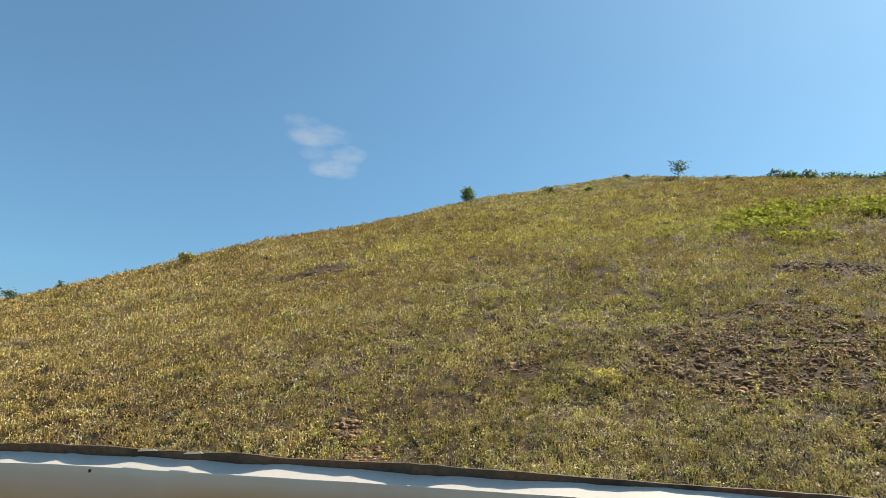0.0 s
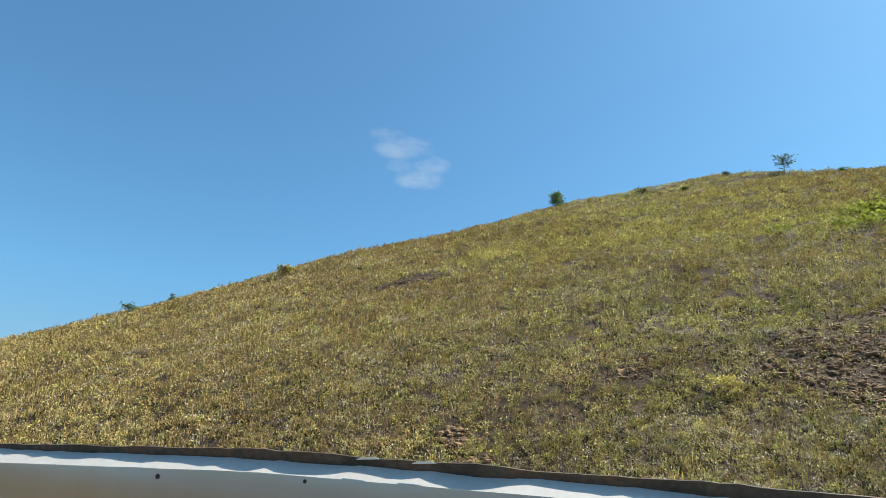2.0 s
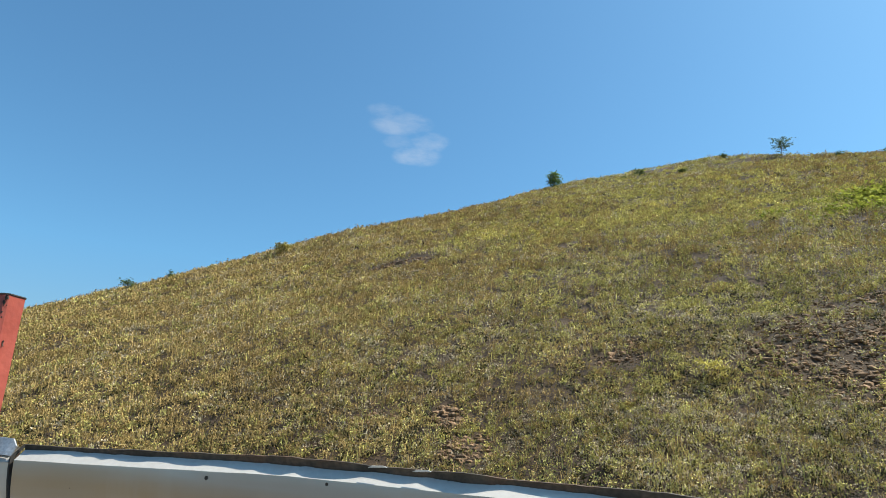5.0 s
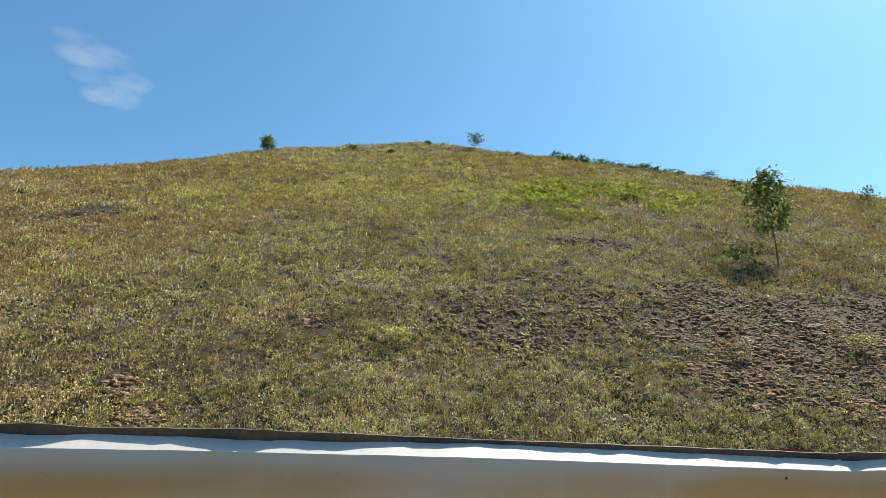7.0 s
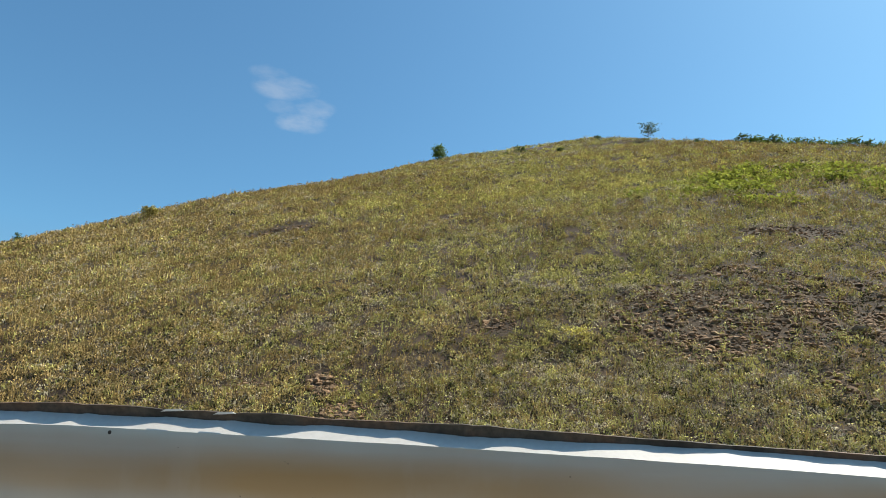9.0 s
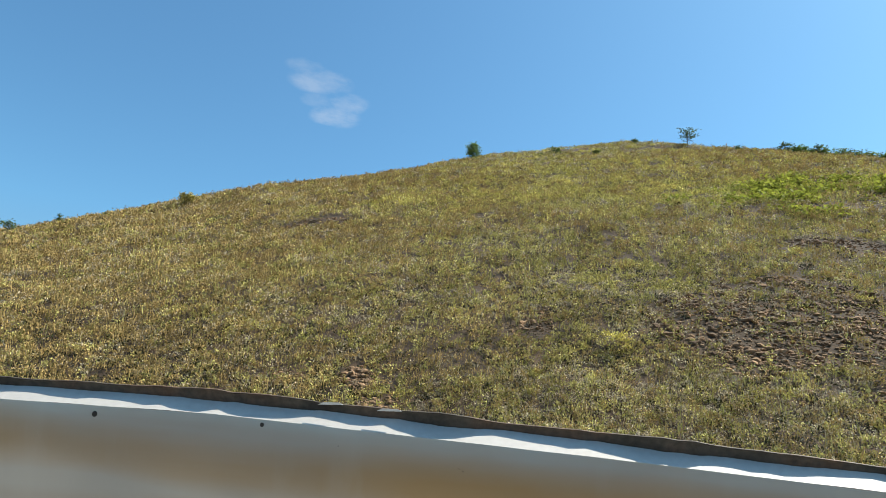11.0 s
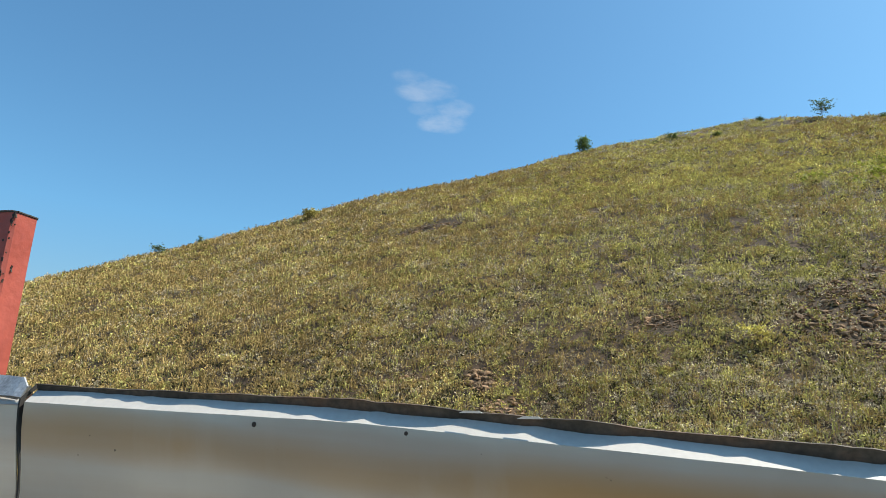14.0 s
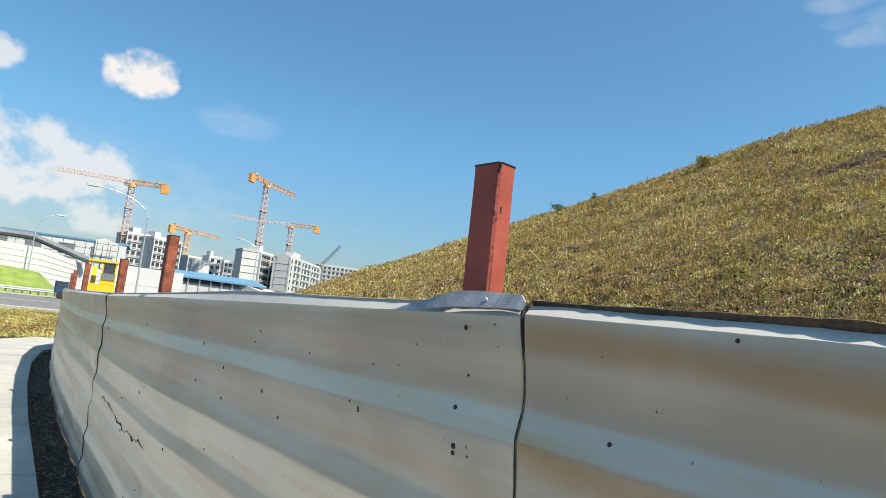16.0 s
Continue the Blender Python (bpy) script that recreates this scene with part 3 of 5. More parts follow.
# flakes of torn steel on the rim, their sunlit brightness put on as white paint
for x, z in ((-0.515, 1.5845), (-0.437, 1.5805)):
    flake = Shape().add([(-0.016, 0, 0), (0.018, 0, 0.001), (0.012, -0.002, 0.004), (-0.008, -0.002, 0.0035), (-0.016, 0.002, 0), (0.018, 0.002, 0.001), (0.012, 0.001, 0.004), (-0.008, 0.001, 0.0035)],
                        [(0, 1, 2, 3), (4, 7, 6, 5), (0, 3, 7, 4), (3, 2, 6, 7), (2, 1, 5, 6), (1, 0, 4, 5)])
    part("flake", flake, WHITE, main, "curl of torn steel, white for its sunlit look", pose(x, 1.042, z))


def fence_post(x, y, top, turn, wide, deep, mat, label, lean=0.0):
    """Hollow steel box section with worn edges and an open top."""
    base = thing("fence_post", (x, y, 0), turn, label, "post", "fence posts")
    base.rotation_euler[1] = radians(lean)
    s = Shape()
    c = 0.006
    ring_of = lambda w, d, e: [(w - e, -d), (w, -d + e), (w, d - e), (w - e, d), (-w + e, d), (-w, d - e), (-w, -d + e), (-w + e, -d)]
    outer, inner = ring_of(wide / 2, deep / 2, c), ring_of(wide / 2 - 0.004, deep / 2 - 0.004, c * 0.6)
    levels = [0, 0.5, 1.0, 1.5, top - 0.2, top - 0.06, top]
    rng = random.Random(int(x * 100))
    for k, z in enumerate(levels):
        for a, b in outer:
            j = 0.0012 if 0 < k < len(levels) - 1 else 0.0
            s.v.append((a + rng.uniform(-j, j), b + rng.uniform(-j, j), z + (0.004 * a / wide if k == len(levels) - 1 else 0)))
    for k in range(len(levels) - 1):
        s.f += [(8 * k + i, 8 * k + (i + 1) % 8, 8 * k + 8 + (i + 1) % 8, 8 * k + 8 + i) for i in range(8)]
    n = len(s.v)
    s.v += [(a, b, top) for a, b in inner] + [(a, b, top - 0.25) for a, b in inner]
    o = n - 8
    s.f += [(o + i, o + (i + 1) % 8, n + (i + 1) % 8, n + i) for i in range(8)]
    s.f += [(n + i, n + (i + 1) % 8, n + 8 + (i + 1) % 8, n + 8 + i) for i in range(8)]
    part("tube", s, mat, base)
    edge = Shape()
    for i in range(8):
        a, b = outer[i], outer[(i + 1) % 8]
        edge.tube((a[0], a[1], top + 0.001), (b[0], b[1], top + 0.001), 0.0022, sides=5)
    part("top_edge", edge, DARK, base, "dark rusted cut edge")
    return base


near_post = fence_post(-1.455, 1.112, 1.914, 3, 0.086, 0.056, RED, "red oxide painted steel post with chipped top edge")
# chips of paint near its top corner
chips = random.Random(5)
for n in range(26):
    f = chips.random()
    z = 1.914 - 0.005 - 0.12 * chips.random() ** 2 - (0.16 * chips.random() if n % 6 == 0 else 0)
    side = n % 3
    size = chips.uniform(0.0015, 0.0042)
    place = (0.043 - abs(chips.gauss(0, 0.006)), -0.0285, z) if side else (0.0435, -0.028 + abs(chips.gauss(0, 0.012)), z)
    part("paint_chip", Shape().box((size, 0.0012, size * chips.uniform(1, 2.2)) if side else (0.0012, size, size * chips.uniform(1, 2.2))), SCREW, near_post, m=pose(*place, 0, chips.uniform(-30, 30), 0))
fence_post(-4.42, 1.308, 1.895, -5, 0.085, 0.06, RUST, "rusty red steel post, paint flaking")
fence_post(-6.38, 1.515, 1.80, -6, 0.085, 0.06, RUST, "rusty red steel post leaning slightly", 2.5)
fence_post(-9.45, 1.845, 1.82, -7, 0.08, 0.06, RUST, "dark rusty steel post")
fence_post(-12.2, 2.215, 1.78, -7, 0.08, 0.06, RUST, "rusty red steel post", 1.5)
fence_post(-13.5, 2.405, 1.74, -7, 0.07, 0.05, RUST, "rusty red steel post", 1.0)
fence_post(0.93, 1.125, 1.40, 0, 0.083, 0.066, RED, "red oxide painted steel post behind the hoarding")

# bent galvanised clip that holds the sheet to the near post
clip = thing("post_clip", (-1.43, 1.062, 1.60), 0, "bent galvanised clip between sheet and red post", "clip")
cs = Shape()
strip = [(-0.20, -0.018, -0.022), (-0.14, -0.019, -0.012), (-0.09, -0.012, 0.004), (-0.05, -0.004, 0.014), (0.02, 0.0, 0.016), (0.12, -0.002, 0.012), (0.15, -0.006, 0.010), (0.166, -0.012, -0.004)]
low = [(-0.20, -0.024, -0.030), (-0.14, -0.026, -0.030), (-0.09, -0.026, -0.028), (-0.05, -0.024, -0.024), (0.02, -0.022, -0.022), (0.12, -0.022, -0.020), (0.15, -0.023, -0.020), (0.168, -0.022, -0.022)]
n = len(strip)
cs.v = strip + low + [(x, y + 0.003, z) for x, y, z in strip] + [(x, y + 0.003, z - 0.001) for x, y, z in low]
for i in range(n - 1):
    cs.f += [(i, n + i, n + i + 1, i + 1), (2 * n + i, 2 * n + i + 1, 3 * n + i + 1, 3 * n + i), (i, i + 1, 2 * n + i + 1, 2 * n + i), (n + i, 3 * n + i, 3 * n + i + 1, n + i + 1)]
part("plate", cs, CLIP, clip)
# white disc laid on the plate; no hole is cut
part("bolt_hole", Shape().tube((0, 0, 0), (0, 0.002, 0), 0.006, sides=10), WHITE, clip, "white disc on the clip", pose(0.055, -0.0155, -0.004, 25))

# ---- pavement, verge and road ----
FENCE_LINE = [(5.8, 1.05), (1.0, 1.05), (-1.25, 1.05), (-3.85, 1.17), (-6.2, 1.42), (-8.7, 1.68), (-11.3, 2.0), (-14.2, 2.43), (-16.6, 2.95), (-18.7, 4.0), (-20.2, 5.9), (-21.0, 8.2)]


def along(s):
    for (x0, y0), (x1, y1) in zip(FENCE_LINE, FENCE_LINE[1:]):
        d = math.hypot(x1 - x0, y1 - y0)
        if s <= d:
            wx, wy = (x1 - x0) / d, (y1 - y0) / d
            return Vector((x0 + wx * s, y0 + wy * s, 0)), Vector((wy, -wx, 0)) if (wy * 0 + -wx) < 0 else Vector((-wy, wx, 0))
        s -= d
    return Vector((x1, y1, 0)), Vector((-wy, wx, 0))


FENCE_RUN = sum(math.hypot(b[0] - a[0], b[1] - a[1]) for a, b in zip(FENCE_LINE, FENCE_LINE[1:]))
pavement = thing("pavement", (0, 0, 0), 0, "pale concrete slab footpath along the hoarding", "pavement", kind="structure")
slab_rng = random.Random(2)
s0 = 0.0
while s0 < FENCE_RUN - 1.5:
    s1 = s0 + 1.5
    slab = Shape()
    pts = []
    for k in range(4):
        s = s0 + 0.006 + (s1 - s0 - 0.012) * k / 3
        p, o = along(s)
        # keep the outward side towards the path
        if o.y > 0 and p.x > -18:
            o = -o
        if p.x <= -18:
            o = Vector((-abs(o.x), -abs(o.y), 0)).normalized()
        pts.append((p + o * 0.30, p + o * 1.85))
    h = 0.055 + slab_rng.uniform(-0.003, 0.003)
    for a, b in pts:
        slab.v += [tuple(a + Vector((0, 0, h))), tuple(b + Vector((0, 0, h))), tuple(b), tuple(a)]
    for k in range(3):
        a, b = 4 * k, 4 * k + 4
        for r in range(4):
            slab.f.append((a + r, a + (r + 1) % 4, b + (r + 1) % 4, b + r))
    slab.f += [(0, 3, 2, 1), (12, 13, 14, 15)]
    part("slab", slab, CONCRETE, pavement)
    s0 = s1

VA = Vector((-0.38, 0.08, 0))


def polar(az, d, z=0.0):
    """A place by bearing from +y and distance from the path."""
    return VA + Vector((math.sin(radians(az)) * d, math.cos(radians(az)) * d, z))


# the road crosses ahead of the path's bend
road_way = Vector((math.cos(radians(-82)), -math.sin(radians(-82)), 0))
road_out = Vector((math.sin(radians(-82)), math.cos(radians(-82)), 0))
c0 = VA + road_out * 39


def strip_mesh(start, near, far, half, z, thick):
    s = Shape()
    pts = []
    for a in (-half, half):
        for d in (near, far):
            pts.append(start + road_way * a + road_out * d)
    low = [tuple(p + Vector((0, 0, z - thick))) for p in pts]
    high = [tuple(p + Vector((0, 0, z))) for p in pts]
    return s.add(low + high, [(0, 1, 3, 2), (4, 6, 7, 5), (0, 4, 5, 1), (2, 3, 7, 6), (0, 2, 6, 4), (1, 5, 7, 3)])


solid("road", strip_mesh(c0, 1, 38, 160, 0.03, 0.03), ASPHALT, "pale grey asphalt road", "road", kind="structure")
solid("kerb", strip_mesh(c0, 0, 0.95, 160, 0.15, 0.15), CONCRETE, "concrete kerb beside the grass verge", "kerb", kind="structure")
solid("kerb", strip_mesh(c0, 38.05, 39, 160, 0.15, 0.15), CONCRETE, "concrete kerb before the guard rail", "kerb", kind="structure")
solid("lane_line", strip_mesh(c0, 19, 19.25, 160, 0.034, 0.003), WHITE, "white painted lane line", "road marking", kind="structure")


# ---- vegetation ----
RNG = np.random.default_rng(11)


def inside(x, y, cx, cy, a, b, turn=0.0, ragged=0.5, seed=5):
    """1 within a ragged oval, falling to 0 outside."""
    c, s = math.cos(radians(turn)), math.sin(radians(turn))
    u, v = ((x - cx) * c + (y - cy) * s) / a, (-(x - cx) * s + (y - cy) * c) / b
    d = np.sqrt(u * u + v * v) + ragged * (lumps(x, y, 1.1, seed) - 0.5) + 0.6 * ragged * (lumps(x, y, 0.35, seed + 1) - 0.5)
    return np.clip((1.15 - d) / 0.3, 0, 1)


def bare(x, y):
    """Where soil shows through."""
    b = np.maximum.reduce([
        inside(x, y, 10.0, 10.4, 4.9, 2.0, -3, 0.9), 0.95 * inside(x, y, 7.6, 8.7, 2.2, 1.1, -25, 1.0), 0.74 * inside(x, y, 4.9, 11.7, 3.3, 1.6, -12, 1.6),
        inside(x, y, 7.9, 16.3, 1.45, 0.6, -15, 0.5, 8), inside(x, y, -0.75, 22.0, 1.0, 0.5, 0, 0.4, 9), 0.9 * inside(x, y, -6.9, 22.5, 2.1, 0.65, 15, 0.6, 10),
        0.9 * inside(x, y, -2.3, 10.0, 0.38, 0.45, 30, 0.6, 11), 0.7 * inside(x, y, -3.6, 10.0, 0.4, 0.25, 0, 0.5, 12)])
    patchy = np.clip((lumps(x, y, 1.7, 21) * 0.6 + lumps(x, y, 0.5, 22) * 0.4 - 0.74) / 0.08, 0, 1)
    return np.maximum(b, 0.75 * patchy * (1 - 0.85 * np.clip((y - 12) / 5, 0, 1)))


def creeper_zone(x, y):
    return np.maximum(inside(x, y, 13.4, 24.0, 5.2, 3.4, 10, 0.6, 14), 0.9 * inside(x, y, 11.0, 21.2, 3.4, 1.0, 0, 0.7, 15))


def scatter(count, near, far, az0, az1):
    """Plants thin out with distance from the origin, where the camera stands."""
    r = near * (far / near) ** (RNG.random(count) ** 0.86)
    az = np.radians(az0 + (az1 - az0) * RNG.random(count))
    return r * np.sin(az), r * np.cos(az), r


def leaves(cx, cy, r, per, size, spread, tall, upright, slim=0.42):
    """Loose leaf triangles round each plant's foot; those that stand are blades from the ground."""
    n = len(cx) * per
    x, y, r = np.repeat(cx, per), np.repeat(cy, per), np.repeat(r, per)
    # leaves are enlarged with distance from the camera's place
    grow = np.clip(r / 12.5, 0.68, 1.8)
    dx, dy = RNG.normal(size=n), RNG.normal(size=n)
    dome = np.exp(-(dx * dx + dy * dy) / 5.0)
    x, y = x + dx * spread * grow, y + dy * spread * grow
    g = ground_height(x, y)
    height = np.repeat((0.4 + 0.7 * RNG.random(len(cx))) * (0.2 + 2.1 * lumps(cx, cy, 0.55, 71) ** 1.6), per) * tall * np.clip(grow, 0.9, 1.15)
    up = RNG.random(n) < upright
    z = g + np.where(up, 0.0, RNG.random(n) ** 0.7 * height * dome)
    th = RNG.random(n) * 2 * np.pi
    lift = np.where(up, 0.0, RNG.normal(size=n) * 0.45 + 0.1)
    length = size * grow * (0.6 + 0.8 * RNG.random(n))
    lean = RNG.normal(size=n) * 0.22
    way = np.stack([np.cos(th) * np.cos(lift), np.sin(th) * np.cos(lift), np.sin(lift)], 1) * length[:, None]
    stand = np.stack([np.cos(th) * lean, np.sin(th) * lean, np.ones(n)], 1) * (height * (0.9 + 0.5 * RNG.random(n)))[:, None]
    way = np.where(up[:, None], stand, way)
    width = np.where(up, 0.007 * grow, length * slim)[:, None]
    th2 = RNG.random(n) * 2 * np.pi
    side = np.stack([-np.sin(th), np.cos(th), 0.5 * np.sin(th2)], 1) * width
    p = np.stack([x, y, z], 1)
    mid = p + way * 0.45
    tri = np.stack([np.where(up[:, None], p - side, p), np.where(up[:, None], p + side, mid + side), p + way], 1)
    tri[:, 1] = np.where(up[:, None], tri[:, 1], mid + side)
    return tri


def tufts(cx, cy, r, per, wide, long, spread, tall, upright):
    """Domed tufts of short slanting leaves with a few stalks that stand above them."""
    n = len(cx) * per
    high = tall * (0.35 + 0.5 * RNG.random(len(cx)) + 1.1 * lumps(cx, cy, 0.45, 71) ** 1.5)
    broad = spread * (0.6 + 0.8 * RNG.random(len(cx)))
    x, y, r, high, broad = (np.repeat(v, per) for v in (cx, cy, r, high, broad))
    # tufts and their pieces grow with distance from the viewpoint
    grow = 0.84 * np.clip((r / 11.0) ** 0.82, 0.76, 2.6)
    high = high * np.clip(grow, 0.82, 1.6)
    dx, dy = RNG.normal(size=n), RNG.normal(size=n)
    x, y = x + dx * broad * grow, y + dy * broad * grow
    th = np.arctan2(dy, dx) + RNG.normal(size=n) * 0.7
    out = np.stack([np.cos(th), np.sin(th), np.zeros(n)], 1)
    stalk = RNG.random(n) < upright
    start = np.where(stalk, -0.01, RNG.random(n) ** 0.6 * high * np.exp(-(dx * dx + dy * dy) / 3.5))
    lift = np.where(stalk, 1.35 + 0.15 * RNG.normal(size=n), 0.55 + 0.45 * RNG.normal(size=n))
    length = np.where(stalk, high * (0.9 + 0.5 * RNG.random(n)), long * grow * (0.6 + 0.8 * RNG.random(n)))
    p = np.stack([x, y, ground_height(x, y) + start], 1)
    way = (out * np.cos(lift)[:, None] + np.array([0.0, 0.0, 1.0]) * np.sin(lift)[:, None]) * length[:, None]
    turn = RNG.random(n) * np.pi
    side = np.stack([np.cos(turn), np.sin(turn), 0.35 * RNG.normal(size=n)], 1) * (np.where(stalk, 0.6, 1.0) * wide * grow * (0.6 + 0.8 * RNG.random(n)))[:, None]
    mid = p + way * 0.5 + np.array([0.0, 0.0, 1.0]) * (0.08 * length)[:, None]
    return np.stack([p, mid + side, p + way, mid - side], 1)


def kites(name, corners, mat):
    """One mesh of loose four-cornered leaves from an array of n x 4 x 3."""
    n = len(corners)
    me = bpy.data.meshes.new(name)
    me.vertices.add(4 * n)
    me.vertices.foreach_set("co", np.ascontiguousarray(corners, np.float32).ravel())
    me.loops.add(4 * n)
    me.loops.foreach_set("vertex_index", np.arange(4 * n, dtype=np.int32))
    me.polygons.add(n)
    me.polygons.foreach_set("loop_start", np.arange(0, 4 * n, 4, dtype=np.int32))
    me.update()
    me.validate()
    me.materials.append(mat)
    return me


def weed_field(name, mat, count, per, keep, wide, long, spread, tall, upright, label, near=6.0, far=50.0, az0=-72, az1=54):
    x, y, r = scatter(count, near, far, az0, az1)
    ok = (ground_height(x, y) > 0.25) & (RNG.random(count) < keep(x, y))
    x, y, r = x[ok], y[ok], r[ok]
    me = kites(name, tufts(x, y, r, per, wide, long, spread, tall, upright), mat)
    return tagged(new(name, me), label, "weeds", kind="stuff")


def mottle(x, y, scale, seed, lo, hi):
    return np.clip((0.7 * lumps(x, y, scale, seed) + 0.3 * lumps(x, y, scale * 0.3, seed + 1) - lo) / (hi - lo), 0, 1)


def cover(x, y):
    gaps = np.clip(0.42 + 0.45 * np.clip((y - 12) / 6, 0, 1) + 0.4 * np.clip((-x - 3) / 5, 0, 1) + 1.5 * mottle(x, y, 0.42, 61, 0.34, 0.60), 0, 1)
    return gaps * (1 - 0.97 * bare(x, y)) * (1 - 0.5 * creeper_zone(x, y))


def brown_share(x, y):
    # drier towards the left flank
    return np.clip(0.42 * mottle(x, y, 3.2, 31, 0.35, 0.7) + np.clip((-x + 2) / 15, 0, 0.72) + np.clip((x - 8) / 10, 0, 0.4) + 0.08, 0, 1)


def pale_share(x, y):
    return np.clip(1.0 * inside(x, y, 1.6, 9.2, 2.6, 1.2, 0, 0.8, 33) + 0.5 * inside(x, y, 3.6, 11.8, 2.2, 1.2, -15, 0.8, 34) + 0.55 * mottle(x, y, 1.5, 35, 0.4, 0.7) + 0.08, 0, 1)


def yellow_share(x, y):
    return np.clip(0.9 * inside(x, y, 0.5, 26.5, 6.5, 3.0, 3, 0.7, 36) + 0.5 * inside(x, y, 7.0, 32.0, 10.0, 6.0, 0, 0.7, 37) + np.clip((y - 18) / 22, 0, 0.5) + 0.35 * mottle(x, y, 1.1, 38, 0.6, 0.8), 0, 1) * np.clip((x + 15) / 11, 0.3, 1)


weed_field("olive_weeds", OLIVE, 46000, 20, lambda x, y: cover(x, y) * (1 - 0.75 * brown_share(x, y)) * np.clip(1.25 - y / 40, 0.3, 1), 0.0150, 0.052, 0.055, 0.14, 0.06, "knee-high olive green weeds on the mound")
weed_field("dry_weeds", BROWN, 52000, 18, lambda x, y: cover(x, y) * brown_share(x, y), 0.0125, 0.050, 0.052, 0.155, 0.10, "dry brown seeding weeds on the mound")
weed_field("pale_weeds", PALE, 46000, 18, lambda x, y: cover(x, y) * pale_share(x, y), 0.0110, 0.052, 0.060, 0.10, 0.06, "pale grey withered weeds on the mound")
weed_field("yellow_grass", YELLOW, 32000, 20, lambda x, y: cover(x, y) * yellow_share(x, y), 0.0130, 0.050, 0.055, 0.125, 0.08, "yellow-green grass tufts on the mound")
# shade between tufts put in as near-black leaves, thickest on the near slope
weed_field("dark_weeds", GAP_SHADE, 30000, 20, lambda x, y: cover(x, y) * np.clip(0.34 + 0.45 * inside(x, y, -4.5, 8.2, 4.0, 2.4, 0, 0.8, 47) + 0.5 * inside(x, y, 7.5, 7.6, 3.5, 1.6, 0, 0.8, 48) + 0.7 * mottle(x, y, 0.8, 45, 0.35, 0.65) + 0.5 * inside(x, y, 6.0, 12.4, 3.6, 2.4, 0, 0.9, 46), 0, 1) * np.clip(1.5 - y / 11, 0.06, 1), 0.0130, 0.048, 0.060, 0.10, 0.04, "near-black low weeds put in as shade between the others")
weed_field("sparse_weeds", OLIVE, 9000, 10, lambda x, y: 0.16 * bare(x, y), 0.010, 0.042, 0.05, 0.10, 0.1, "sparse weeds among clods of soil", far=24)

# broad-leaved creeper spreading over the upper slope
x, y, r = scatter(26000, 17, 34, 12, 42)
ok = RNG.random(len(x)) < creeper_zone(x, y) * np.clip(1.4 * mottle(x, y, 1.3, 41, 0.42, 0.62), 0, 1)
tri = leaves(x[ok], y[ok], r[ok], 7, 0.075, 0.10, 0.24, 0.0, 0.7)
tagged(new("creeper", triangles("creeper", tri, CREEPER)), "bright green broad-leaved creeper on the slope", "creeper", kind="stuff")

# ---- clods and stones in the bare soil ----
ICO = bmesh.new()
bmesh.ops.create_icosphere(ICO, subdivisions=1, radius=1.0)
ICO_V = np.array([v.co[:] for v in ICO.verts])
ICO_F = [tuple(v.index for v in f.verts) for f in ICO.faces]
ICO.free()
n = 115000
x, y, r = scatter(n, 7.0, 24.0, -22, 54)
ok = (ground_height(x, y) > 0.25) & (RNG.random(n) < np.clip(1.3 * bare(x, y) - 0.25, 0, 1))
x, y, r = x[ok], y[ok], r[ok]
sizes = np.clip(0.021 * np.exp(RNG.normal(size=len(x)) * 0.55), 0.009, 0.085)
spun = RNG.random(len(x)) * 2 * np.pi
shape = ICO_V[None] * (0.65 + 0.7 * RNG.random((len(x), len(ICO_V), 1))) * sizes[:, None, None] * np.array([1.25, 0.9, 0.65])
c, s = np.cos(spun)[:, None], np.sin(spun)[:, None]
px, py = shape[..., 0] * c - shape[..., 1] * s + x[:, None], shape[..., 0] * s + shape[..., 1] * c + y[:, None]
pz = shape[..., 2] + (ground_height(x, y) + sizes * 0.05)[:, None]
tri = np.stack([px, py, pz], -1)
me = bpy.data.meshes.new("clods")
me.from_pydata(tri.reshape(-1, 3).tolist(), [], [tuple(k * len(ICO_V) + i for i in f) for k in range(len(x)) for f in ICO_F])
me.materials.append(CLOD)
tagged(new("clods", me), "crumbly brown clods on bare soil", "soil clods", kind="stuff")

stone_rng = random.Random(9)


def stone(x, y, size, flat=0.5):
    s = Shape()
    jit = [0.75 + 0.5 * stone_rng.random() for _ in ICO_V]
    s.add([(v[0] * j * size * 1.4, v[1] * j * size, v[2] * j * size * flat) for v, j in zip(ICO_V, jit)], ICO_F)
    ob = solid("stone", s, STONE, "pale angular lump lying in the soil", "stone", "stones in the soil")
    ob.matrix_world = pose(x, y, float(ground_height(x, y)) + size * flat * 0.35, stone_rng.uniform(10, 35), 0, stone_rng.uniform(0, 360))


